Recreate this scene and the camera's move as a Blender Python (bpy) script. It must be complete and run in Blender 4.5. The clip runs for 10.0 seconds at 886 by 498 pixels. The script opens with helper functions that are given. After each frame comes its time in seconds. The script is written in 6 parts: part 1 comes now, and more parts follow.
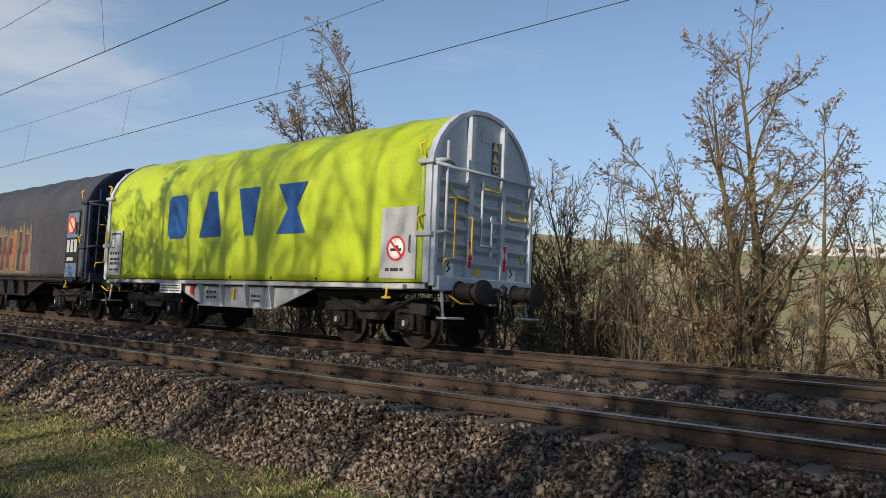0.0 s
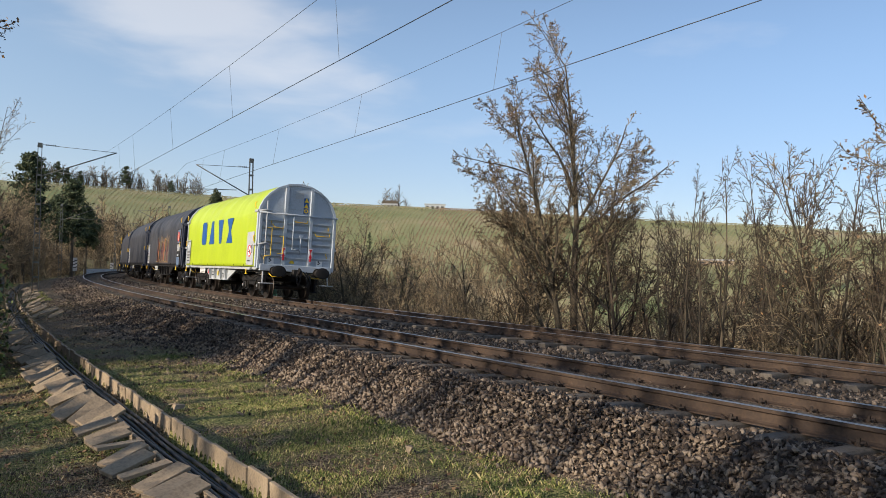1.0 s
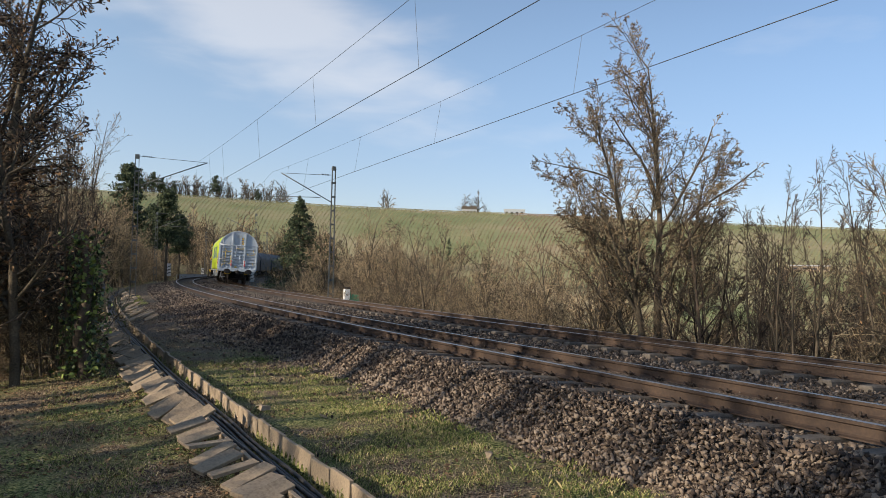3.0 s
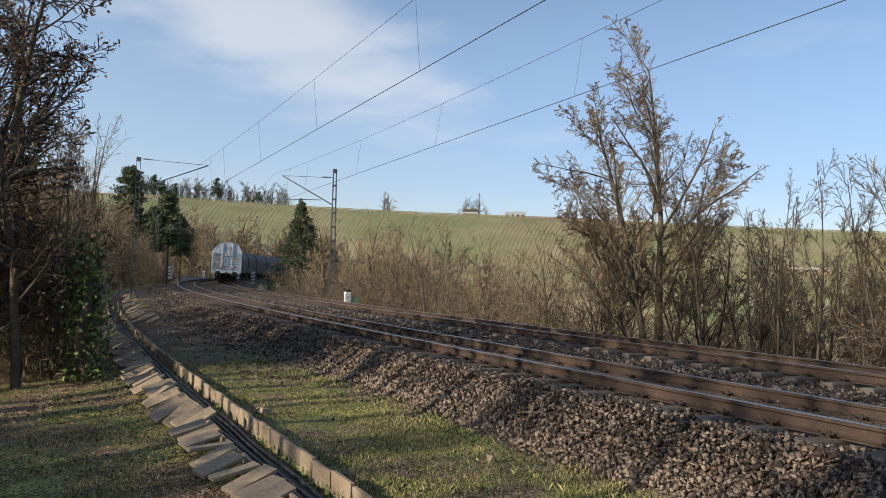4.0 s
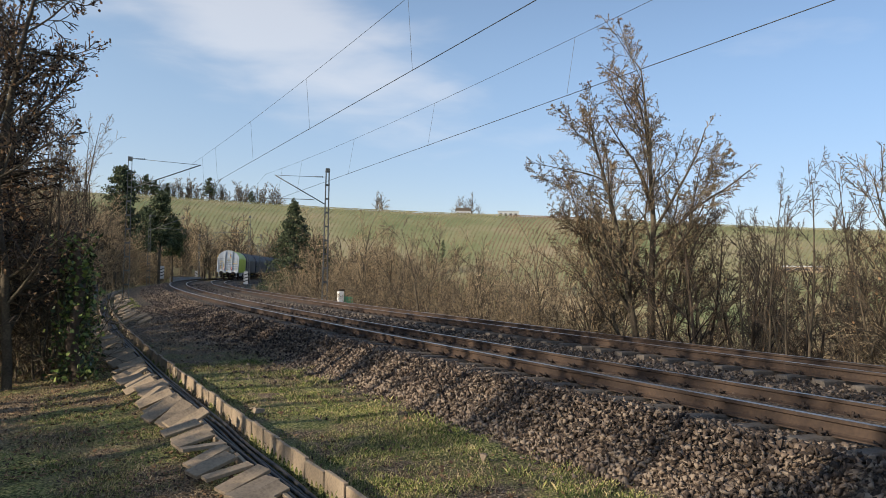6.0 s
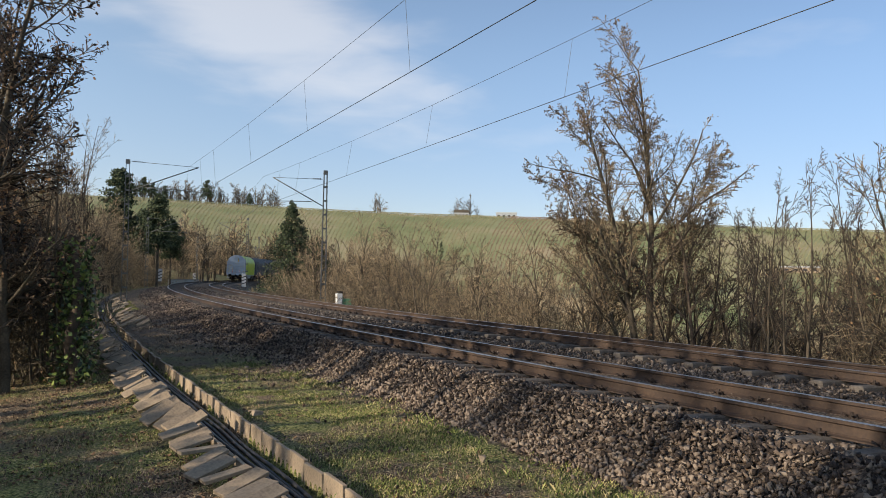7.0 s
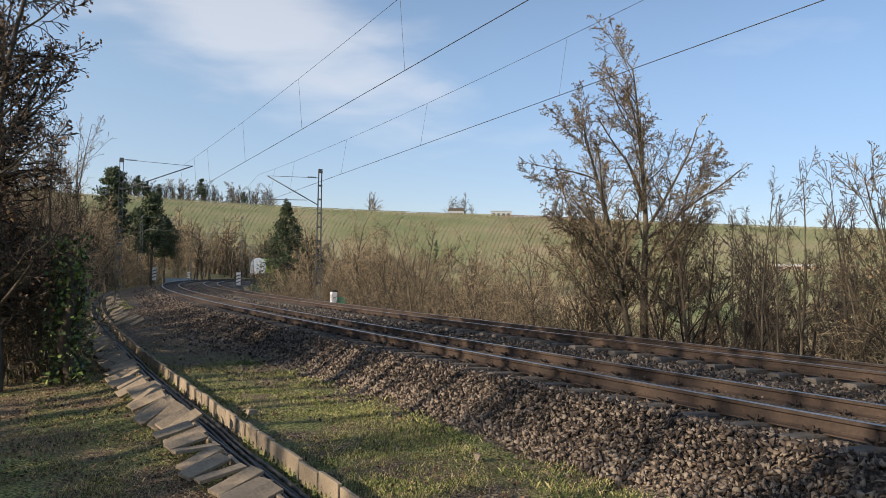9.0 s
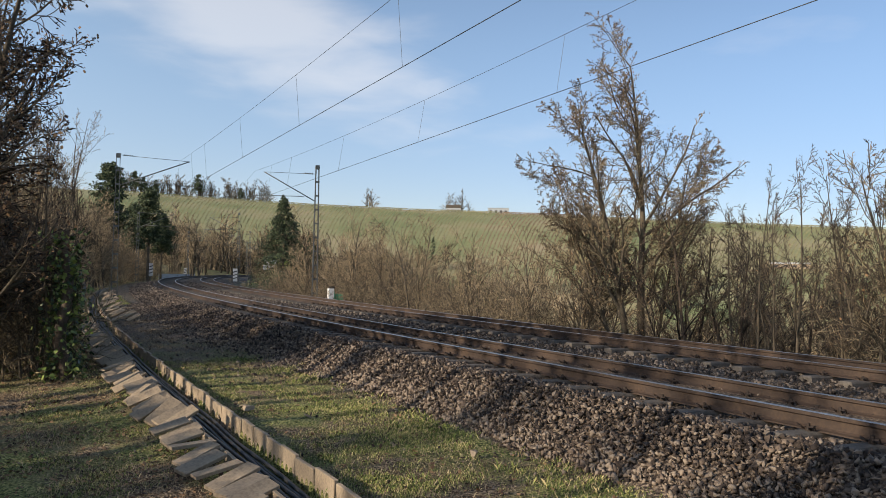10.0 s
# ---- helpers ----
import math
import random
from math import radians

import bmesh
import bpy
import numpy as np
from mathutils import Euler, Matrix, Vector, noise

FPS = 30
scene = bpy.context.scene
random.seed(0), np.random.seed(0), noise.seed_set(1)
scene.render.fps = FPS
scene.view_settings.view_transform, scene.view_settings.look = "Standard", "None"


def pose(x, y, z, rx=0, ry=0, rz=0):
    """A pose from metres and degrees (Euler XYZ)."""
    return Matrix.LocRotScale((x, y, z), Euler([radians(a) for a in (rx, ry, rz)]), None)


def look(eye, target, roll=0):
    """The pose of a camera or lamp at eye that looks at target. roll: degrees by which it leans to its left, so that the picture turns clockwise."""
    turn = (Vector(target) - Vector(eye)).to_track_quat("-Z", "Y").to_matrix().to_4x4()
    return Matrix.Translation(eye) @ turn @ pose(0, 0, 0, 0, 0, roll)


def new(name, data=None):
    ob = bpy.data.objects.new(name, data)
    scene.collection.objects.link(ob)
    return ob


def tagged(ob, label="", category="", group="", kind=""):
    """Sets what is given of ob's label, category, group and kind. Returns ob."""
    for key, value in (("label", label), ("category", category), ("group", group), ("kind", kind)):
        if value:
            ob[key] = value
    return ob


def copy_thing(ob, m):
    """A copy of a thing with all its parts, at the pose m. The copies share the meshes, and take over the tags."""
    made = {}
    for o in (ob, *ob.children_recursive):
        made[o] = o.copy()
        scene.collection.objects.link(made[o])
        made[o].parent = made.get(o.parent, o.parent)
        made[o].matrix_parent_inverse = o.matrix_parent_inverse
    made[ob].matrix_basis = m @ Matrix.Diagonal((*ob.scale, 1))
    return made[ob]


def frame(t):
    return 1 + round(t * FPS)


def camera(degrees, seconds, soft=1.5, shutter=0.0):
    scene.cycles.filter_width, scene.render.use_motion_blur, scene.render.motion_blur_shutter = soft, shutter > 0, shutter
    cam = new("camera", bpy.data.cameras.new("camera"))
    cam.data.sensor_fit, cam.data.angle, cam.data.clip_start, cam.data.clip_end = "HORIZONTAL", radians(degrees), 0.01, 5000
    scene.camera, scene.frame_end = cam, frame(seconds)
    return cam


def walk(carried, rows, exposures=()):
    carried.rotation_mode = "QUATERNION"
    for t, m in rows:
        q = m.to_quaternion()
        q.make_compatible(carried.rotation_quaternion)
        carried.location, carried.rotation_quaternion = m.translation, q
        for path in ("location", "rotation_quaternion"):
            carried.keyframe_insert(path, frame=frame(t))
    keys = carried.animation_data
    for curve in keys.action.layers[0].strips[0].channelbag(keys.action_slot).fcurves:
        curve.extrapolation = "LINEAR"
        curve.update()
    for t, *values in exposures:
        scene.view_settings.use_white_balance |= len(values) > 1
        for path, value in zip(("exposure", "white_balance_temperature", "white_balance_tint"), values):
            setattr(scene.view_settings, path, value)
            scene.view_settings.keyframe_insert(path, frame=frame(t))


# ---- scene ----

# ---------------------------------------------------------------- camera
EYE = (0.0, 0.0, 1.323)
ROWS = [  # seconds, yaw, pitch, roll
    (0.0, -21.449, 2.446, 0.726), (0.5, -11.483, 1.957, 0.962), (1.0, -4.885, 1.591, 1.217), (1.5, -1.457, 1.457, 1.298),
    (2.0, 0.138, 1.533, 1.288), (2.5, 1.038, 1.711, 1.302), (4.0, 1.296, 2.091, 1.295), (4.5, 1.002, 2.064, 1.284),
    (5.0, 0.967, 2.004, 1.245), (5.5, 0.845, 1.997, 1.227), (7.0, 0.630, 2.177, 0.934), (7.5, 0.563, 2.103, 0.852),
    (8.0, 0.460, 1.958, 0.785), (8.5, 0.325, 2.002, 0.816), (9.0, 0.229, 2.067, 0.874), (9.5, 0.087, 1.797, 0.911),
    (10.0, 0.000, 1.827, 1.075),
]
cam = camera(61.47, 10.0, soft=0.55)
walk(cam, [(t, pose(*EYE, 90 + p, 0, y) @ pose(0, 0, 0, 0, 0, r)) for t, y, p, r in ROWS], [(0.0, 0.0), (0.5, 0.3), (10.0, 0.32)])

# ---------------------------------------------------------------- light
SUN_AZ, SUN_EL = Vector((-0.84, -0.54, 0)).normalized(), 20.5
world = bpy.data.worlds.new("sky")
scene.world = world
world.use_nodes = True
wn, wl = world.node_tree.nodes, world.node_tree.links
sky = wn.new("ShaderNodeTexSky")
sky.sky_type, sky.sun_disc = "NISHITA", False
sky.sun_elevation, sky.sun_rotation = radians(SUN_EL), math.atan2(SUN_AZ.x, SUN_AZ.y)
sky.altitude = 900
sky.air_density, sky.dust_density, sky.ozone_density = 0.95, 0.5, 1.5
bg = wn["Background"]
bg.inputs["Strength"].default_value = 0.14
# thin high cloud in the sky
tc, mp = wn.new("ShaderNodeTexCoord"), wn.new("ShaderNodeMapping")
mp.inputs["Scale"].default_value = (1.6, 1.6, 6.0)
cn = wn.new("ShaderNodeTexNoise")
cn.inputs["Scale"].default_value, cn.inputs["Detail"].default_value = 1.5, 6
cr = wn.new("ShaderNodeValToRGB")
cr.color_ramp.elements[0].position, cr.color_ramp.elements[1].position = 0.6, 0.85
cr.color_ramp.elements[1].color = (0.34, 0.34, 0.34, 1)
cm = wn.new("ShaderNodeMixRGB")
cm.inputs["Color2"].default_value = (6.2, 5.9, 5.7, 1)
wl.new(tc.outputs["Generated"], mp.inputs["Vector"])
wl.new(mp.outputs["Vector"], cn.inputs["Vector"])
wl.new(cn.outputs["Fac"], cr.inputs["Fac"])
# one broad soft bank of thin cloud over the curve, long from upper left to lower right
CLOUD, ALONG, ACROSS = Vector((-0.25, 0.91, 0.315)), Vector((0.936, 0, -0.35)), Vector((0.35, 0, 0.936))


def math_node(op, a, b=None, clamp=False):
    q = wn.new("ShaderNodeMath")
    q.operation, q.use_clamp = op, clamp
    for i, v in enumerate((a, b)):
        if isinstance(v, (int, float)):
            q.inputs[i].default_value = v
        elif v is not None:
            wl.new(v, q.inputs[i])
    return q.outputs[0]


def along_axis(axis, size):
    d = wn.new("ShaderNodeVectorMath")
    d.operation = "DOT_PRODUCT"
    wl.new(tc.outputs["Generated"], d.inputs[0])
    d.inputs[1].default_value = axis
    return math_node("DIVIDE", math_node("SUBTRACT", d.outputs["Value"], axis.dot(CLOUD)), size)


cu, cv = along_axis(ALONG, 0.26), along_axis(ACROSS, 0.085)
vn = wn.new("ShaderNodeTexNoise")
vn.inputs["Scale"].default_value, vn.inputs["Detail"].default_value, vn.inputs["Distortion"].default_value = 4.5, 7, 0.3
wl.new(mp.outputs["Vector"], vn.inputs["Vector"])
spread = math_node("SQRT", math_node("ADD", math_node("MULTIPLY", cu, cu), math_node("MULTIPLY", cv, cv)))
spread = math_node("ADD", spread, math_node("MULTIPLY", math_node("SUBTRACT", vn.outputs["Fac"], 0.5), 1.5))
vr = wn.new("ShaderNodeMapRange")
vr.interpolation_type = "SMOOTHSTEP"
vr.inputs["From Min"].default_value, vr.inputs["From Max"].default_value = 1.35, 0.15
vr.inputs["To Min"].default_value, vr.inputs["To Max"].default_value = 0.0, 0.42
wl.new(spread, vr.inputs["Value"])
wl.new(math_node("ADD", vr.outputs["Result"], cr.outputs["Color"], True), cm.inputs["Fac"])
# the hazy air is brighter towards the sun's side
sd, sr, sm = wn.new("ShaderNodeVectorMath"), wn.new("ShaderNodeMapRange"), wn.new("ShaderNodeMixRGB")
sd.operation = "DOT_PRODUCT"
sd.inputs[1].default_value = SUN_AZ
wl.new(tc.outputs["Generated"], sd.inputs[0])
sr.inputs["From Min"].default_value, sr.inputs["From Max"].default_value = -0.95, 0.1
wl.new(sd.outputs["Value"], sr.inputs["Value"])
sm.inputs["Color1"].default_value, sm.inputs["Color2"].default_value = (0.86, 0.88, 0.9, 1), (1.5, 1.36, 1.2, 1)
wl.new(sr.outputs["Result"], sm.inputs["Fac"])
# haze that dulls the sky towards the horizon
hx, hr, hm, hs = wn.new("ShaderNodeSeparateXYZ"), wn.new("ShaderNodeMapRange"), wn.new("ShaderNodeMixRGB"), wn.new("ShaderNodeMixRGB")
hr.interpolation_type = "SMOOTHSTEP"
hr.inputs["From Min"].default_value, hr.inputs["From Max"].default_value = 0.0, 0.32
hm.inputs["Color1"].default_value, hm.inputs["Color2"].default_value = (0.68, 0.64, 0.72, 1), (1.03, 1.0, 1.0, 1)
hs.blend_type = "MULTIPLY"
hs.inputs["Fac"].default_value = 1.0
wl.new(tc.outputs["Generated"], hx.inputs["Vector"])
wl.new(hx.outputs["Z"], hr.inputs["Value"])
wl.new(hr.outputs["Result"], hm.inputs["Fac"])
wl.new(sky.outputs["Color"], hs.inputs["Color1"])
wl.new(hm.outputs["Color"], hs.inputs["Color2"])
ss = wn.new("ShaderNodeMixRGB")
ss.blend_type = "MULTIPLY"
ss.inputs["Fac"].default_value = 1.0
wl.new(hs.outputs["Color"], ss.inputs["Color1"])
wl.new(sm.outputs["Color"], ss.inputs["Color2"])
wl.new(ss.outputs["Color"], cm.inputs["Color1"])
wl.new(cm.outputs["Color"], bg.inputs["Color"])
sun = new("sun", bpy.data.lights.new("sun", "SUN"))
sun.data.energy, sun.data.angle, sun.data.color = 5.0, radians(0.55), (1.0, 0.86, 0.68)
sun_way = SUN_AZ * math.cos(radians(SUN_EL)) + Vector((0, 0, math.sin(radians(SUN_EL))))
sun.matrix_world = look(sun_way * 60, (0, 0, 0))

# ---------------------------------------------------------------- helpers and materials


def noise_mat(name, colors, scale=4.0, rough=0.8, bump=0.3, metal=0.0, fine=40.0, island=0.0, spec=0.4, coords="Object", bump_dist=0.01):
    """A material whose colour runs through the given colours by noise at two scales, with relief."""
    m = bpy.data.materials.new(name)
    m.use_nodes = True
    n, l = m.node_tree.nodes, m.node_tree.links
    b = n["Principled BSDF"]
    b.inputs["Roughness"].default_value, b.inputs["Metallic"].default_value = rough, metal
    b.inputs["Specular IOR Level"].default_value = spec
    co = n.new("ShaderNodeTexCoord")
    a, f = n.new("ShaderNodeTexNoise"), n.new("ShaderNodeTexNoise")
    a.inputs["Scale"].default_value, a.inputs["Detail"].default_value = scale, 5
    f.inputs["Scale"].default_value, f.inputs["Detail"].default_value = fine, 4
    for q in (a, f):
        l.new(co.outputs[coords], q.inputs["Vector"])
    mix = n.new("ShaderNodeMath")
    mix.operation = "MULTIPLY_ADD"
    mix.inputs[1].default_value = 0.45
    half = n.new("ShaderNodeMath")
    half.operation = "MULTIPLY"
    half.inputs[1].default_value = 0.55
    l.new(a.outputs["Fac"], half.inputs[0])
    l.new(f.outputs["Fac"], mix.inputs[0])
    l.new(half.outputs[0], mix.inputs[2])
    last = mix.outputs[0]
    if island:
        geo = n.new("ShaderNodeNewGeometry")
        add = n.new("ShaderNodeMath")
        add.operation = "MULTIPLY_ADD"
        add.inputs[1].default_value = island
        sub = n.new("ShaderNodeMath")
        sub.operation = "SUBTRACT"
        sub.inputs[1].default_value = island * 0.5
        l.new(geo.outputs["Random Per Island"], add.inputs[0])
        l.new(last, add.inputs[2])
        l.new(add.outputs[0], sub.inputs[0])
        last = sub.outputs[0]
    ramp = n.new("ShaderNodeValToRGB")
    els = ramp.color_ramp.elements
    while len(els) < len(colors):
        els.new(0.5)
    for i, c in enumerate(colors):
        els[i].position = 0.3 + 0.4 * i / max(1, len(colors) - 1)
        els[i].color = (*c, 1)
    l.new(last, ramp.inputs["Fac"])
    l.new(ramp.outputs["Color"], b.inputs["Base Color"])
    if bump:
        bp = n.new("ShaderNodeBump")
        bp.inputs["Strength"].default_value, bp.inputs["Distance"].default_value = bump, bump_dist
        l.new(f.outputs["Fac"], bp.inputs["Height"])
        l.new(bp.outputs["Normal"], b.inputs["Normal"])
    return m


M_RUST = noise_mat("rail_rust", [(0.025, 0.017, 0.014), (0.048, 0.031, 0.022), (0.088, 0.056, 0.036)], 2.0, 0.75, 0.3, fine=30)
M_STEEL = noise_mat("rail_steel", [(0.42, 0.41, 0.4), (0.55, 0.54, 0.52)], 3.0, 0.42, 0.05, metal=1.0)
M_STONE = noise_mat("ballast_stone", [(0.03, 0.022, 0.018), (0.085, 0.062, 0.047), (0.145, 0.107, 0.08), (0.26, 0.205, 0.155)], 2.0, 0.9, 0.6, fine=25, island=0.62, coords="Generated")
M_STONE_SOOTY = noise_mat("ballast_stone_brake_dust", [(0.022, 0.017, 0.014), (0.06, 0.046, 0.037), (0.11, 0.085, 0.068), (0.2, 0.165, 0.135)], 2.0, 0.9, 0.6, fine=25, island=0.62, coords="Generated")
M_SLEEPER = noise_mat("sleeper_concrete", [(0.05, 0.04, 0.033), (0.1, 0.085, 0.07), (0.15, 0.13, 0.11)], 3.0, 0.9, 0.4)
M_CLIP = noise_mat("clip_steel", [(0.02, 0.015, 0.012), (0.05, 0.032, 0.022)], 8.0, 0.7, 0.2)
M_LID = noise_mat("lid_concrete", [(0.17, 0.13, 0.09), (0.29, 0.225, 0.155), (0.38, 0.3, 0.21)], 2.5, 0.9, 0.4, island=0.1)
M_CABLE = noise_mat("cable_rubber", [(0.015, 0.015, 0.016), (0.04, 0.04, 0.042)], 8.0, 0.5, 0.1)
M_MAST = noise_mat("mast_steel", [(0.07, 0.075, 0.075), (0.13, 0.14, 0.14)], 3.0, 0.6, 0.1, metal=0.3)
M_WIRE = noise_mat("wire_copper", [(0.03, 0.035, 0.035), (0.06, 0.06, 0.06)], 3.0, 0.5, 0.0, metal=0.3)
M_BARK = noise_mat("bark", [(0.035, 0.028, 0.02), (0.085, 0.068, 0.047), (0.17, 0.14, 0.095)], 3.0, 0.9, 0.5, fine=35)
M_LICHEN = noise_mat("bark_lichen", [(0.05, 0.038, 0.022), (0.13, 0.1, 0.05), (0.3, 0.22, 0.08)], 2.6, 0.9, 0.5, fine=25)
M_TWIG = noise_mat("twig", [(0.05, 0.038, 0.026), (0.14, 0.105, 0.067), (0.34, 0.265, 0.16)], 1.5, 0.9, 0.0, island=0.6)
M_TWIG_DARK = noise_mat("twig_dark", [(0.022, 0.017, 0.014), (0.062, 0.046, 0.034), (0.15, 0.11, 0.075)], 1.5, 0.9, 0.0, island=0.6)
M_TWIG_TAN = noise_mat("twig_tan", [(0.1, 0.072, 0.044), (0.24, 0.18, 0.11), (0.42, 0.325, 0.2)], 1.0, 0.9, 0.0, island=0.6)
M_DRYLEAF = noise_mat("dry_leaf", [(0.05, 0.026, 0.014), (0.15, 0.08, 0.04), (0.3, 0.18, 0.09)], 3.0, 0.8, 0.0, island=0.7)
M_IVY = noise_mat("ivy_leaf", [(0.02, 0.036, 0.01), (0.065, 0.105, 0.024), (0.2, 0.25, 0.06)], 2.0, 0.5, 0.0, island=0.7)
M_PINE = noise_mat("needles", [(0.018, 0.03, 0.014), (0.045, 0.066, 0.03), (0.1, 0.122, 0.055)], 1.5, 0.7, 0.0, island=0.6)
M_GRASS = noise_mat("grass_blade", [(0.04, 0.062, 0.014), (0.13, 0.18, 0.032), (0.28, 0.3, 0.075), (0.48, 0.4, 0.2)], 1.2, 0.7, 0.0, island=0.6)
M_STRAW = noise_mat("straw", [(0.09, 0.06, 0.036), (0.24, 0.175, 0.1), (0.46, 0.36, 0.22)], 1.2, 0.8, 0.0, island=0.7)


def mesh_ob(name, verts, faces, material, parent=None, smooth=False):
    me = bpy.data.meshes.new(name)
    me.from_pydata(verts, [], faces)
    me.materials.append(material)
    if smooth:
        me.polygons.foreach_set("use_smooth", [True] * len(me.polygons))
    me.update()
    ob = new(name, me)
    ob.parent = parent
    return ob


def array_mesh(name, co, tris, material, parent=None, smooth=False):
    """A mesh object from arrays of corners (n, 3) and triangles (m, 3)."""
    me = bpy.data.meshes.new(name)
    co, tris = np.asarray(co, np.float32), np.asarray(tris, np.int32)
    me.vertices.add(len(co))
    me.vertices.foreach_set("co", co.ravel())
    me.loops.add(tris.size)
    me.loops.foreach_set("vertex_index", tris.ravel())
    me.polygons.add(len(tris))
    me.polygons.foreach_set("loop_start", np.arange(len(tris), dtype=np.int32) * 3)
    me.polygons.foreach_set("loop_total", np.full(len(tris), 3, np.int32))
    if smooth:
        me.polygons.foreach_set("use_smooth", np.ones(len(tris), bool))
    me.materials.append(material)
    me.update(calc_edges=True)
    me.validate()
    ob = new(name, me)
    ob.parent = parent
    return ob


def scatter(proto_co, proto_tris, places, turns, sizes):
    """Copies of small shapes joined into one pair of arrays: one prototype index list per place is drawn at random."""
    cos, tris, base = [], [], 0
    pick = np.random.randint(0, len(proto_co), len(places))
    for k in range(len(proto_co)):
        sel = pick == k
        if not sel.any():
            continue
        c = proto_co[k][None] * sizes[sel][:, None, :]
        c = np.einsum("nij,nkj->nki", turns[sel], c) + places[sel][:, None, :]
        n, v = c.shape[:2]
        cos.append(c.reshape(-1, 3))
        tris.append((proto_tris[k][None] + (np.arange(n) * v)[:, None, None]).reshape(-1, 3) + base)
        base += n * v
    return np.concatenate(cos), np.concatenate(tris)


def random_turns(n, tilt=3.2):
    a, b, c = np.random.rand(n) * 6.283, (np.random.rand(n) - 0.5) * 2 * tilt, (np.random.rand(n) - 0.5) * 2 * tilt
    ca, sa, cb, sb, cc, sc = np.cos(a), np.sin(a), np.cos(b), np.sin(b), np.cos(c), np.sin(c)
    z, o = np.zeros(n), np.ones(n)
    mz = np.stack([ca, -sa, z, sa, ca, z, z, z, o], 1).reshape(n, 3, 3)
    mx = np.stack([o, z, z, z, cb, -sb, z, sb, cb], 1).reshape(n, 3, 3)
    my = np.stack([cc, z, sc, z, o, z, -sc, z, cc], 1).reshape(n, 3, 3)
    return mz @ mx @ my


# ---------------------------------------------------------------- the line of the railway
SS = np.arange(-160, 340, 0.5)
_k = 0.0024 + (0.00381 - 0.0024) * np.clip((SS - 82.2) / 60 + 0.5, 0, 1)
_th = radians(31.92) - np.cumsum(_k * 0.5)
_i0 = int(np.searchsorted(SS, 0))
_th += radians(31.92) - _th[_i0]
_x, _y = np.cumsum(-np.sin(_th) * 0.5), np.cumsum(np.cos(_th) * 0.5)
_x += 11.136 - _x[_i0]
_y -= _y[_i0]
CANT = 0.06


def line_at(s, off=0.0, z=0.0):
    """World place at the distance s along the line, off to the far side of its middle."""
    th = np.interp(s, SS, _th)
    return np.array([np.interp(s, SS, _x) + np.cos(th) * off, np.interp(s, SS, _y) + np.sin(th) * off, z + 0 * th])


def heading(s):
    return float(np.interp(s, SS, _th))


def nearest(x, y):
    """Distance along and off the line of world places."""
    x, y = np.atleast_1d(x).astype(float), np.atleast_1d(y).astype(float)
    s, off = np.empty(len(x)), np.empty(len(x))
    for a in range(0, len(x), 20000):
        b = slice(a, a + 20000)
        d = (x[b, None] - _x[None, ::4]) ** 2 + (y[b, None] - _y[None, ::4]) ** 2
        i = d.argmin(1) * 4
        th = _th[i]
        dx, dy = x[b] - _x[i], y[b] - _y[i]
        s[b] = SS[i] - dx * np.sin(th) + dy * np.cos(th)
        off[b] = dx * np.cos(th) + dy * np.sin(th)
    return s, off


def smooth(v, a, b):
    t = np.clip((v - a) / (b - a), 0, 1)
    return t * t * (3 - 2 * t)


def ground_z(x, y):
    """Height of the ground: ballast bed, verge, trough, path, bank, valley and the vineyard hill."""
    x, y = np.atleast_1d(x).astype(float), np.atleast_1d(y).astype(float)
    s, o = nearest(x, y)
    r, az = np.hypot(x, y), np.degrees(np.arctan2(x, y))
    wide = smooth(s, 20, 34)
    z = np.interp(o, [-400, -60, -30, -13, -10, -8.4, -7.36, -7.35, -6.96, -6.95, -4.35, -3.55, 3.6, 4.8, 12, 30, 70, 400],
                  [7, 4, 1.5, -0.6, -0.95, -0.85, -0.7, -0.86, -0.86, -0.66, -0.66, -0.15, -0.19, -0.9, -4.2, -10, -19, -24])
    slope = np.interp(o, [-6.95, -3.55, 3.6], [-0.66, -0.19, -0.21])
    z = np.where((o > -6.95) & (o < -3.5), z + (slope - z) * wide * 0.75, z)
    ridge = np.interp(az, [-60, -24, -10, 7.6, 21.4, 30.8, 45, 60, 100], [5.6, 5.35, 5.0, 4.65, 3.95, 3.5, 2.3, 1.5, 1.0])
    top = 1.3 + 520 * np.tan(np.radians(ridge))
    hill = -22 + (top + 22) * smooth(r, 170, 545) ** 0.9
    hill = np.where(r > 545, top - (r - 545) * 0.012, hill)
    w = np.maximum(smooth(o, 40, 90) * smooth(r, 120, 200), smooth(r, 215, 300)) * smooth(az, -80, -40) * (1 - smooth(az, 100, 140))
    return z + (hill - z) * w


# ---------------------------------------------------------------- ground


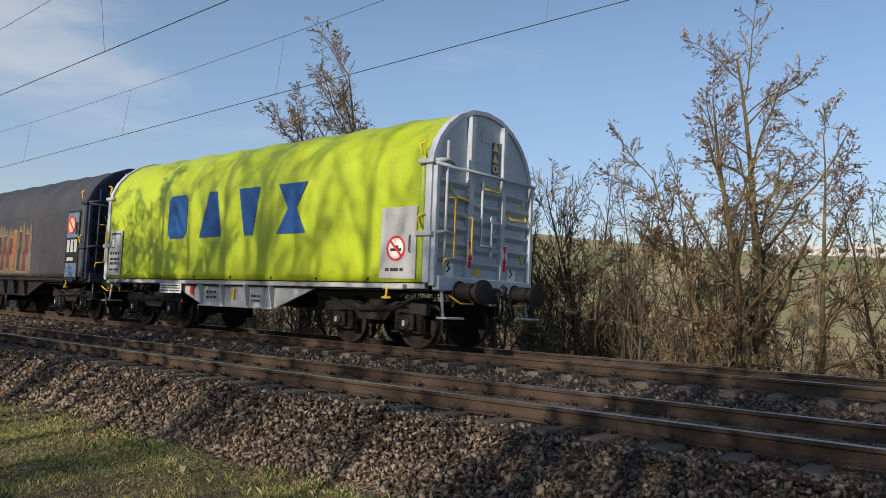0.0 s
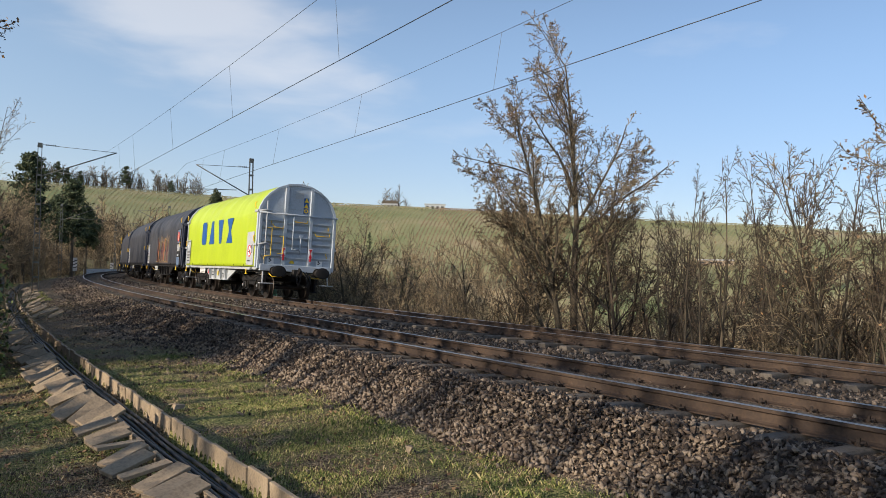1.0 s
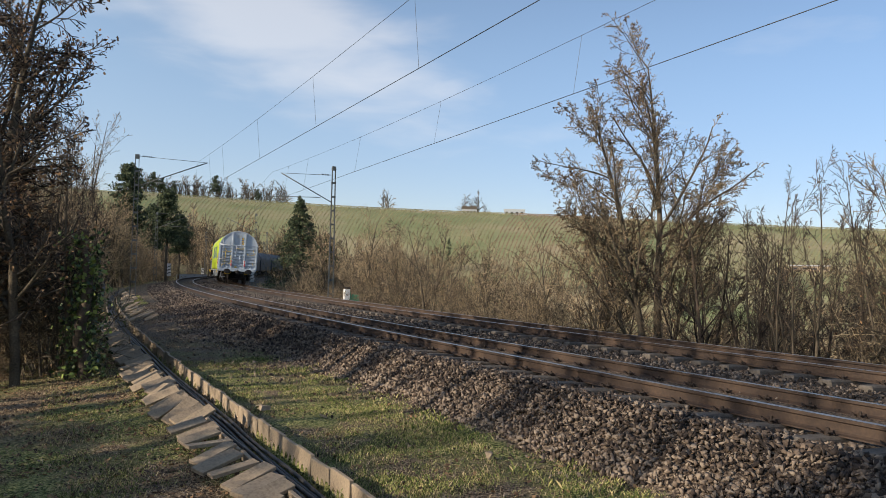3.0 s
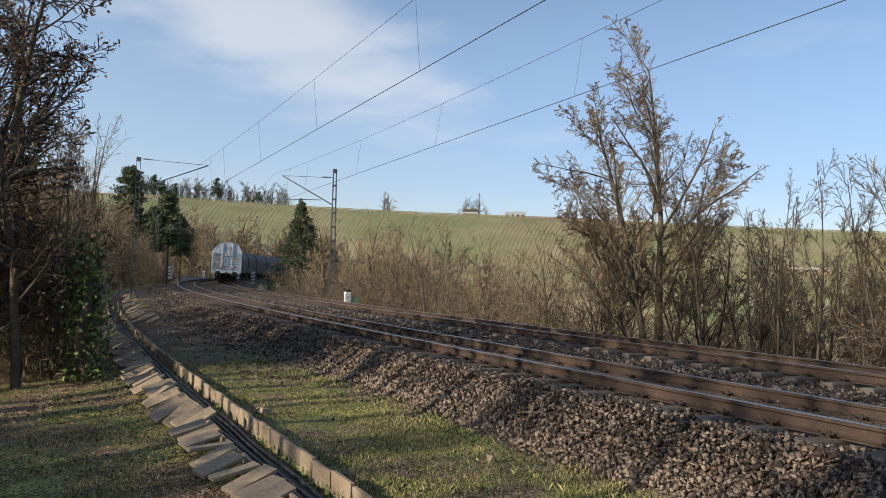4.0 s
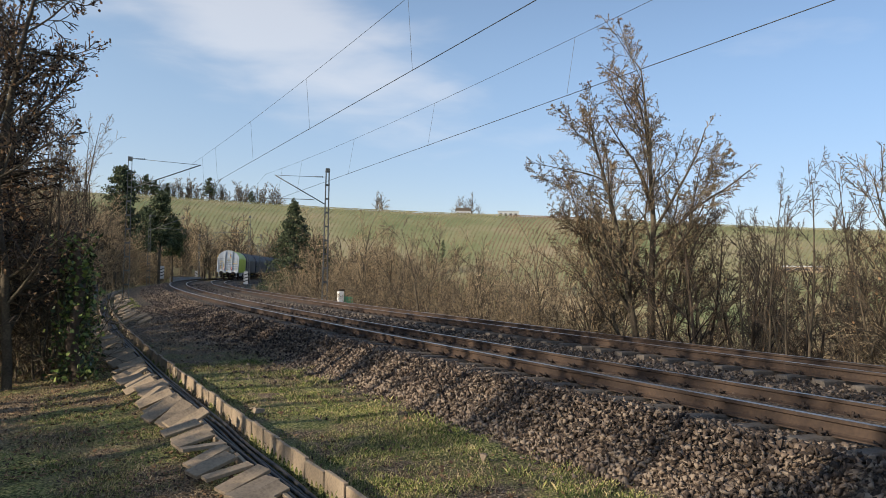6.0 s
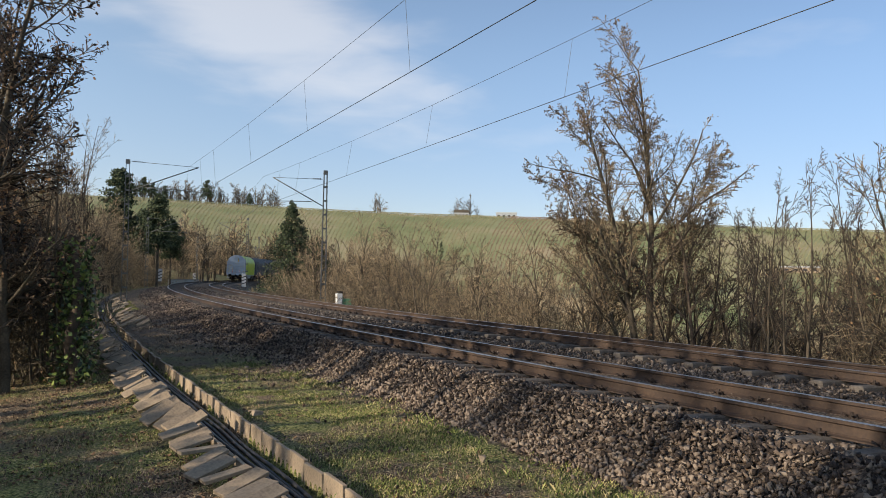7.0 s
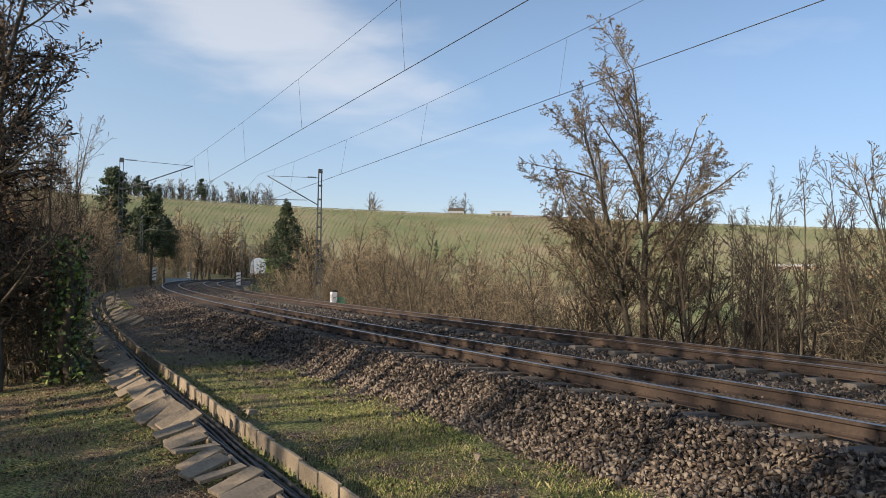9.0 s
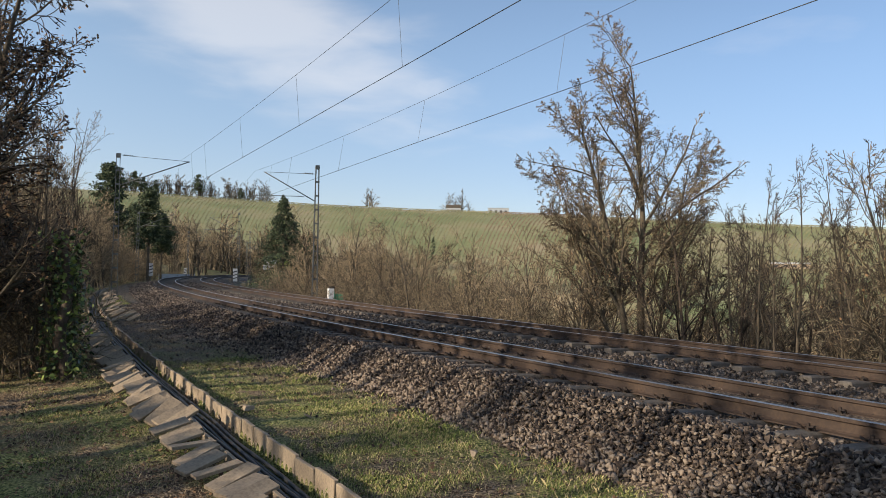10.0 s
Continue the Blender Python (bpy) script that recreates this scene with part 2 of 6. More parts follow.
def ground_material():
    m = bpy.data.materials.new("ground_soil_and_grass")
    m.use_nodes = True
    n, l = m.node_tree.nodes, m.node_tree.links
    b = n["Principled BSDF"]
    b.inputs["Roughness"].default_value = 0.95
    b.inputs["Specular IOR Level"].default_value = 0.2
    co = n.new("ShaderNodeTexCoord")

    def noise_node(scale, detail=5):
        q = n.new("ShaderNodeTexNoise")
        q.inputs["Scale"].default_value, q.inputs["Detail"].default_value = scale, detail
        l.new(co.outputs["Object"], q.inputs["Vector"])
        return q

    def ramp(src, stops):
        q = n.new("ShaderNodeValToRGB")
        while len(q.color_ramp.elements) < len(stops):
            q.color_ramp.elements.new(0.5)
        for e, (p, c) in zip(q.color_ramp.elements, stops):
            e.position, e.color = p, (*c, 1)
        l.new(src, q.inputs["Fac"])
        return q

    soil = ramp(noise_node(38, 10).outputs["Fac"], [(0.36, (0.03, 0.02, 0.013)), (0.5, (0.16, 0.115, 0.072)), (0.64, (0.38, 0.285, 0.185))])
    green = ramp(noise_node(30, 10).outputs["Fac"], [(0.36, (0.03, 0.035, 0.012)), (0.5, (0.15, 0.17, 0.05)), (0.64, (0.37, 0.33, 0.14))])
    gravel = ramp(noise_node(26, 9).outputs["Fac"], [(0.38, (0.03, 0.022, 0.018)), (0.5, (0.11, 0.083, 0.063)), (0.64, (0.27, 0.21, 0.155))])
    field = ramp(noise_node(0.02, 4).outputs["Fac"], [(0.35, (0.18, 0.21, 0.095)), (0.5, (0.25, 0.25, 0.13)), (0.65, (0.33, 0.275, 0.17))])
    mix1, mix2, mix3 = (n.new("ShaderNodeMixRGB") for _ in range(3))
    patch = ramp(noise_node(0.8, 6).outputs["Fac"], [(0.42, (0, 0, 0)), (0.58, (1, 1, 1))])
    ga, sa = n.new("ShaderNodeAttribute"), n.new("ShaderNodeAttribute")
    ga.attribute_name, sa.attribute_name = "gravel", "field"
    l.new(patch.outputs["Color"], mix1.inputs["Fac"])
    l.new(soil.outputs["Color"], mix1.inputs["Color1"])
    l.new(green.outputs["Color"], mix1.inputs["Color2"])
    l.new(ga.outputs["Fac"], mix2.inputs["Fac"])
    l.new(mix1.outputs["Color"], mix2.inputs["Color1"])
    l.new(gravel.outputs["Color"], mix2.inputs["Color2"])
    l.new(sa.outputs["Fac"], mix3.inputs["Fac"])
    l.new(mix2.outputs["Color"], mix3.inputs["Color1"])
    l.new(field.outputs["Color"], mix3.inputs["Color2"])
    l.new(mix3.outputs["Color"], b.inputs["Base Color"])
    bp = n.new("ShaderNodeBump")
    bp.inputs["Strength"].default_value, bp.inputs["Distance"].default_value = 1.0, 0.05
    l.new(noise_node(32, 8).outputs["Fac"], bp.inputs["Height"])
    l.new(bp.outputs["Normal"], b.inputs["Normal"])
    return m


def build_ground():
    az = np.radians(np.concatenate([np.arange(-37, 56, 0.3), np.arange(56, 323, 3.0)]))
    rr = np.concatenate([[0.0], np.geomspace(0.5, 4.0, 12), np.geomspace(4.1, 120, 190), np.geomspace(124, 560, 50), [700, 900, 1300, 2000, 3500]])
    a, r = np.meshgrid(az, rr[1:])
    x, y = np.concatenate([[0], (r * np.sin(a)).ravel()]), np.concatenate([[0], (r * np.cos(a)).ravel()])
    z = ground_z(x, y)
    near = np.hypot(x, y) < 60
    s, o = nearest(x, y)
    lump = np.array([noise.noise((p * 1.3, q * 1.3, 0)) * 0.05 + noise.noise((p * 5, q * 5, 3)) * 0.02 if k and not -7.5 < w < -6.7 else 0 for p, q, k, w in zip(x, y, near, o)])
    z = z + np.where((o > -3.5) & (o < 3.6), 0, lump)
    nr, na = len(rr) - 1, len(az)
    faces = []
    for j in range(na):
        k = (j + 1) % na
        faces.append((0, 1 + k, 1 + j))
        for i in range(nr - 1):
            p, q = 1 + i * na, 1 + (i + 1) * na
            faces.append((p + j, p + k, q + k, q + j))
    ob = mesh_ob("ground", np.stack([x, y, z], 1).tolist(), faces, ground_material(), smooth=True)
    g = np.where((o > -4.5) & (o < 5), 1.0, 0.0) + np.where((o <= -4.5) & (o > -6.7), smooth(s, 18, 28) * 0.9, 0)
    dist = np.hypot(x, y)
    for nm, val in (("gravel", np.clip(g, 0, 1)), ("field", smooth(dist, 150, 260))):
        at = ob.data.attributes.new(nm, "FLOAT", "POINT")
        at.data.foreach_set("value", val.astype(np.float32))
    tagged(ob, "grassy verge, ballast bed and valley ground with a vineyard hill", "ground", kind="structure")
    return ob


ground = build_ground()

# ---------------------------------------------------------------- tracks
RAIL_PROFILE = [(-0.036, 0.0), (0.036, 0.0), (0.036, -0.035), (0.009, -0.05), (0.009, -0.13), (0.03, -0.145), (0.07, -0.155), (0.07, -0.17),
                (-0.07, -0.17), (-0.07, -0.155), (-0.03, -0.145), (-0.009, -0.13), (-0.009, -0.05), (-0.036, -0.035)]


def rail(off, z, parent):
    s = np.concatenate([np.arange(-60, 60, 1.0), np.arange(60, 300, 2.0)])
    n = len(RAIL_PROFILE)
    verts = [tuple(line_at(v, off + p, z + q)) for v in s for p, q in RAIL_PROFILE]
    faces = [(i * n + k, i * n + (k + 1) % n, (i + 1) * n + (k + 1) % n, (i + 1) * n + k) for i in range(len(s) - 1) for k in range(n)]
    ob = mesh_ob("rail", verts, faces, M_RUST, parent)
    ob.data.materials.append(M_STEEL)
    for p in ob.data.polygons:
        if p.index % n == 0:
            p.material_index = 1
    return ob


def box_arrays(sx, sy, sz, taper=1.0):
    """A box centred in x and y, its top at 0; taper narrows the top."""
    v = [(x * sx / 2 * k, y * sy / 2 * k, z) for z, k in ((-sz, 1), (0, taper)) for x, y in ((-1, -1), (1, -1), (1, 1), (-1, 1))]
    f = [(3, 2, 1, 0), (4, 5, 6, 7), (0, 1, 5, 4), (1, 2, 6, 5), (2, 3, 7, 6), (3, 0, 4, 7)]
    return v, f


def clip_mesh():
    """A sprung rail clip: two curled rods over a bolt."""
    bm = bmesh.new()
    for side in (-1, 1):
        pts = [(0.0, side * 0.03, 0.012), (0.05, side * 0.035, 0.03), (0.075, side * 0.06, 0.045), (0.045, side * 0.085, 0.05), (0.0, side * 0.075, 0.03), (-0.03, side * 0.06, 0.008)]
        ring = []
        for p in pts:
            ring.append([bm.verts.new((p[0] + dx, p[1], p[2] + dz)) for dx, dz in ((-0.009, -0.006), (0.009, -0.006), (0, 0.011))])
        for a, b in zip(ring, ring[1:]):
            for k in range(3):
                bm.faces.new((a[k], a[(k + 1) % 3], b[(k + 1) % 3], b[k]))
    for z0, w in ((0.0, 0.03), (0.035, 0.018)):
        vs = [[bm.verts.new((w * math.cos(i * 1.047), w * math.sin(i * 1.047), z)) for i in range(6)] for z in (z0, z0 + 0.035)]
        for i in range(6):
            bm.faces.new((vs[0][i], vs[0][(i + 1) % 6], vs[1][(i + 1) % 6], vs[1][i]))
        bm.faces.new(vs[1])
    me = bpy.data.meshes.new("rail_clip")
    bm.to_mesh(me)
    bm.free()
    me.materials.append(M_CLIP)
    return me


def sleeper_mesh():
    bm = bmesh.new()
    bmesh.ops.create_cube(bm, size=1)
    for v in bm.verts:
        up = v.co.z > 0
        v.co = Vector((v.co.x * 2.6, v.co.y * (0.2 if up else 0.28), -0.17 if up else -0.36))
    bmesh.ops.bevel(bm, geom=[e for e in bm.edges if e.verts[0].co.z > -0.2 and e.verts[1].co.z > -0.2], offset=0.02, segments=1, affect="EDGES")
    me = bpy.data.meshes.new("sleeper")
    bm.to_mesh(me)
    bm.free()
    me.materials.append(M_SLEEPER)
    return me


CLIP, SLEEPER = clip_mesh(), sleeper_mesh()


def track(off, label):
    t = new("railway_track")
    tagged(t, label, "railway track", group="railway tracks")
    rail(off - 0.75, CANT, t)
    rail(off + 0.75, 0.0, t)
    far_v, far_f = [], []
    for s in np.arange(-20, 200, 0.6):
        m = pose(*line_at(s, off, CANT / 2), 0, math.degrees(math.atan(CANT / 1.5)), math.degrees(heading(s)))
        if s < 70:
            sl = new("sleeper", SLEEPER)
            sl.parent, sl.matrix_local = t, m
            if 3 < s < 36:
                for rx in (-0.75, 0.75):
                    for side in (-1, 1):
                        c = new("rail_clip", CLIP)
                        c.parent = sl
                        c.matrix_local = pose(rx + side * 0.115, 0, -0.168, 0, 0, 0 if side > 0 else 180)
        else:
            v, f = box_arrays(2.6, 0.26, 0.2, 0.95)
            far_f += [tuple(i + len(far_v) for i in q) for q in f]
            far_v += [tuple(m @ Vector((a, b, c - 0.17))) for a, b, c in v]
    tagged(mesh_ob("sleeper_rest", far_v, far_f, M_SLEEPER, t), kind="stuff")
    return t


track(-2, "track of rusty rails on concrete sleepers beside the verge")
track(2, "track of rusty rails on concrete sleepers beside the thicket")


# ballast: broken stones lying on the bed and its shoulder
def stone_protos(count=16):
    cos, tris = [], []
    for i in range(count):
        bm = bmesh.new()
        for _ in range(8):
            v = Vector((random.uniform(-1, 1), random.uniform(-1, 1), random.uniform(-1, 1)))
            bm.verts.new(v / max(abs(v.x), abs(v.y), abs(v.z)) * random.uniform(0.38, 0.56))
        hull = bmesh.ops.convex_hull(bm, input=bm.verts)
        bmesh.ops.delete(bm, geom=[g for g in hull["geom_interior"] if isinstance(g, bmesh.types.BMVert)], context="VERTS")
        bmesh.ops.triangulate(bm, faces=bm.faces)
        bm.verts.index_update()
        cos.append(np.array([v.co[:] for v in bm.verts]))
        tris.append(np.array([[v.index for v in f.verts] for f in bm.faces]))
        bm.free()
    return cos, tris


STONE_CO, STONE_TRI = stone_protos()


def ballast_places(n, s0, s1, o0, o1):
    s, o = s0 + (s1 - s0) * np.random.rand(n), o0 + (o1 - o0) * np.random.rand(n)
    p = line_at(s, o).T
    p[:, 2] = ground_z(p[:, 0], p[:, 1])
    return s, o, p


def build_ballast():
    bed = new("ballast_bed")
    tagged(bed, "dark brown broken stone ballast heaped beside the rails", "ballast", kind="structure")
    groups = []
    for n, s0, s1, o0, o1, size in ((24000, 4, 22, -4.75, -3.0, 0.05), (21000, 18, 45, -6.3, -3.0, 0.058), (4500, 45, 90, -5.0, -3.0, 0.09), (7000, 4, 30, -2.9, -1.1, 0.047),
                                    (15000, 6, 40, -1.1, 1.4, 0.051), (4500, 40, 90, -3.0, 3.5, 0.08), (5000, 8, 40, 1.4, 4.4, 0.055)):
        s, o, p = ballast_places(n, s0, s1, o0, o1)
        # bare patches of the toe end unevenly
        edge = np.array([noise.noise((a * 0.6, 0, 5)) * 0.35 + noise.noise((a * 2.5, 4, 5)) * 0.2 for a in s])
        keep = (o > -4.45 + edge - 1.5 * smooth(s, 17, 30) * (0.4 + 0.6 * np.random.rand(n))) | (np.random.rand(n) < 0.04)
        sz = size * (0.5 + 0.95 * np.random.rand(n) ** 1.5)
        p[:, 2] += sz * (0.05 + 0.3 * np.random.rand(n)) + np.where((o < -3.3) & (o > -4.4), 0.03, 0)
        p[:, 2] = np.where((abs(abs(o) - 2) < 0.72), np.minimum(p[:, 2], -0.2), p[:, 2])
        groups.append((p[keep], np.stack([sz * 1.25, sz, sz * 0.75], 1)[keep]))
    for part_groups, material in ((groups[:3], M_STONE), (groups[3:], M_STONE_SOOTY)):
        p, sz = np.concatenate([g[0] for g in part_groups]), np.concatenate([g[1] for g in part_groups])
        co, tr = scatter(STONE_CO, STONE_TRI, p, random_turns(len(p)), sz)
        tagged(array_mesh("ballast_stones", co, tr, material, bed), kind="stuff")
    meshes = []
    for c, t in zip(STONE_CO, STONE_TRI):
        me = bpy.data.meshes.new("stone")
        me.from_pydata((c * np.array([1.25, 1, 0.75])).tolist(), [], t.tolist())
        me.materials.append(M_STONE)
        meshes.append(me)
    s, o, p = ballast_places(300, 8, 16, -4.3, -3.2)
    for i in range(300):
        st = new("stone", meshes[i % len(meshes)])
        st.parent = bed
        k = 0.04 + 0.035 * random.random()
        st.matrix_local = pose(p[i, 0], p[i, 1], p[i, 2] + 0.05, random.random() * 360, random.random() * 360, 0) @ Matrix.Scale(k, 4)


build_ballast()

# ---------------------------------------------------------------- cable trough with its lids lifted off


def box_part(name, size, m, material, parent, bevel=0.0):
    bm = bmesh.new()
    bmesh.ops.create_cube(bm, size=1)
    for v in bm.verts:
        v.co = Vector(a * b for a, b in zip(v.co, size))
    if bevel:
        bmesh.ops.bevel(bm, geom=bm.edges[:], offset=bevel, segments=1, affect="EDGES")
    me = bpy.data.meshes.new(name)
    bm.to_mesh(me)
    bm.free()
    me.materials.append(material)
    ob = new(name, me)
    ob.parent, ob.matrix_local = parent, m
    return ob


def build_trough():
    t = new("cable_trough")
    tagged(t, "open concrete cable trough with black cables lying in it", "cable trough")
    for side, o, h in ((1, -6.9, 0.3), (-1, -7.38, 0.2)):
        for i, s in enumerate(np.arange(8, 80, 0.5)):
            x, y, _ = line_at(s, o + random.uniform(-0.012, 0.012))
            box_part("wall_slab", (0.045, 0.485, h), pose(x, y, -0.72 + h / 2 - 0.1 + random.uniform(-0.012, 0.012), 0, random.uniform(-4, 4), math.degrees(heading(s)) + random.uniform(-1.5, 1.5)), M_LID, t, 0.006)
    for k in range(6):
        verts, faces = [], []
        ss = np.arange(6, 85, 0.4)
        for s in ss:
            w = -7.17 + 0.05 * (k - 2.5) + 0.04 * noise.noise((s * 0.35, k * 3.1, 0))
            x, y, _ = line_at(s, w)
            z = -0.74 + 0.03 * (k % 2) + 0.02 * noise.noise((s * 0.8, k, 2))
            th = heading(s)
            for j in range(6):
                a = j * math.pi / 3
                verts.append((x + 0.022 * math.cos(a) * math.cos(th), y + 0.022 * math.cos(a) * math.sin(th), z + 0.022 * math.sin(a)))
        for i in range(len(ss) - 1):
            for j in range(6):
                faces.append((i * 6 + j, i * 6 + (j + 1) % 6, i * 6 + 6 + (j + 1) % 6, i * 6 + 6 + j))
        mesh_ob("cable", verts, faces, M_CABLE, t, smooth=True)


build_trough()


def build_lids():
    bm = bmesh.new()
    bmesh.ops.create_cube(bm, size=1)
    for v in bm.verts:
        v.co = Vector((v.co.x * 0.47, v.co.y * 0.165, v.co.z * 0.036))
    bmesh.ops.bevel(bm, geom=bm.edges[:], offset=0.004, segments=1, affect="EDGES")
    me = bpy.data.meshes.new("trough_lid")
    bm.to_mesh(me)
    bm.free()
    me.materials.append(M_LID)
    rng = random.Random(4)
    s = 9.6
    while s < 62:
        far = s > 33
        o = -7.66 + rng.uniform(-0.1, 0.1) if not far else -6.35 + rng.uniform(-0.25, 0.25)
        x, y, _ = line_at(s, o)
        z = float(ground_z(x, y)[0])
        lid = new("trough_lid", me)
        lid.matrix_world = pose(x, y, z + (0.1 if s < 15 else 0.13) + rng.uniform(0, 0.04), rng.choice([1, 1, 1, 1, -0.3]) * (rng.uniform(2, 20) if s < 14 else rng.uniform(8, 30)), rng.uniform(-16, -2) if s < 15 else rng.uniform(-30, -10), math.degrees(heading(s)) + (rng.uniform(2, 34) if not far else rng.uniform(-30, 10))) @ Matrix.Scale(rng.uniform(0.95, 1.12), 4)
        tagged(lid, "weathered concrete trough lid leaning on the next one in the grass", "concrete slab", group="lifted trough lids")
        s += rng.uniform(0.24, 0.38) if s < 27 else rng.uniform(0.4, 0.8)
    return me


LID_MESH = build_lids()

# ---------------------------------------------------------------- overhead line


def tube(name, pts, r, material, parent, sides=5):
    """A round bar through the points."""
    pts = [Vector(p) for p in pts]
    verts, faces = [], []
    for i, p in enumerate(pts):
        d = (pts[min(i + 1, len(pts) - 1)] - pts[max(i - 1, 0)]).normalized()
        u = d.orthogonal().normalized() if i == 0 else (u - d * u.dot(d)).normalized()
        w = d.cross(u)
        verts += [tuple(p + (u * math.cos(a) + w * math.sin(a)) * r) for a in (j * 2 * math.pi / sides for j in range(sides))]
    for i in range(len(pts) - 1):
        faces += [(i * sides + j, i * sides + (j + 1) % sides, (i + 1) * sides + (j + 1) % sides, (i + 1) * sides + j) for j in range(sides)]
    faces += [tuple(reversed(range(sides))), tuple(range((len(pts) - 1) * sides, len(pts) * sides))]
    return mesh_ob(name, verts, faces, material, parent, smooth=sides > 4)


MASTS_NEAR, MASTS_FAR = [5, 52, 100, 145, 190], [4.5, 50.5, 95, 140, 185]


def mast(s, off, track_off, zc, zm):
    base = line_at(s, off)
    z0 = float(ground_z(base[0], base[1])[0]) - 0.3
    m = new("catenary_mast")
    tagged(m, "slim grey lattice steel mast carrying the overhead wires", "catenary mast", group="catenary masts")
    m.matrix_world = pose(base[0], base[1], 0, 0, 0, math.degrees(heading(s)))
    side = 1 if track_off > off else -1
    top = 7.85
    for x, y in ((-0.11, -0.07), (0.11, -0.07), (0.11, 0.07), (-0.11, 0.07)):
        tube("corner_bar", [(x * 1.5, y * 1.4, z0), (x * 0.85, y, top)], 0.024, M_MAST, m, 4)
    for i in range(11):
        z = z0 + 0.5 + i * (top - z0 - 0.6) / 10
        for y in (-0.08, 0.08):
            box_part("batten", (0.26, 0.012, 0.1), pose(0, y, z), M_MAST, m)
    box_part("cap", (0.24, 0.18, 0.25), pose(0, 0, top - 0.05), M_MAST, m)
    reach = (track_off - off)
    tip = (reach - side * 0.1, 0, zm)
    arm0 = (side * 0.15, 0, zm + 0.1)
    tube("stay_rod", [(side * 0.9, 0, zm + 0.07), tip], 0.014, M_MAST, m, 5)
    for i in range(5):
        tube("insulator", [(side * (0.3 + 0.11 * i), 0, zm + 0.1), (side * (0.34 + 0.11 * i), 0, zm + 0.1)], 0.05, M_CABLE, m, 8)
    tube("stay_end", [arm0, (side * 0.95, 0, zm + 0.07)], 0.016, M_MAST, m, 5)
    tube("bracket_tube", [(side * 0.15, 0, zc + 0.25), tip], 0.032, M_MAST, m, 6)
    tube("registration_arm", [(side * 0.15 + reach * 0.2, 0, zc + 0.5), (reach + side * 0.6, 0, zc + 0.38)], 0.022, M_MAST, m, 6)
    tube("steady_arm", [(reach + side * 0.6, 0, zc + 0.36), (reach - side * 0.25, 0, zc + 0.02)], 0.014, M_MAST, m, 5)
    return m


for _s in MASTS_NEAR:
    mast(_s, -6.05, -2, 5.85, 7.74)
for _s in MASTS_FAR:
    mast(_s, 5.4, 2, 5.42, 7.27)


def overhead(off_c, off_m, masts, zc, zm, sag, label):
    """zc, zm: heights of the two wires at the first mast and at all the others."""
    w = new("overhead_wire")
    tagged(w, label, "overhead wire", group="overhead wires")
    cont, mess = [], []
    for n, (a, b) in enumerate(zip([masts[0] - 46] + masts[:-1], masts)):
        i0, i1 = 0 if n < 2 else 1, 0 if n < 1 else 1
        for i in range(12):
            t = i / 12
            k = 4 * t * (1 - t)
            p = line_at(a, off_c) * (1 - t) + line_at(b, off_c) * t
            q = line_at(a, off_m) * (1 - t) + line_at(b, off_m) * t
            c = (p[0], p[1], zc[i0] * (1 - t) + zc[i1] * t)
            m = (q[0], q[1], zm[i0] * (1 - t) + zm[i1] * t - sag * k)
            cont.append(c)
            mess.append(m)
            if i in (1, 2, 4, 6, 8, 10, 11):
                tube("dropper", [c, m], 0.005, M_WIRE, w, 3)
    tube("contact_wire", cont, 0.009, M_WIRE, w, 4)
    tube("messenger_wire", mess, 0.0058, M_WIRE, w, 4)


overhead(-2.5, -2.65, MASTS_NEAR, (6.06, 5.89), (8.0, 7.74), 0.28, "contact and messenger wire over the track beside the verge, with droppers")
overhead(1.3, 1.53, MASTS_FAR, (5.93, 5.39), (7.72, 7.27), 0.39, "contact and messenger wire over the track beside the thicket, with droppers")

# ---------------------------------------------------------------- bare trees and thickets


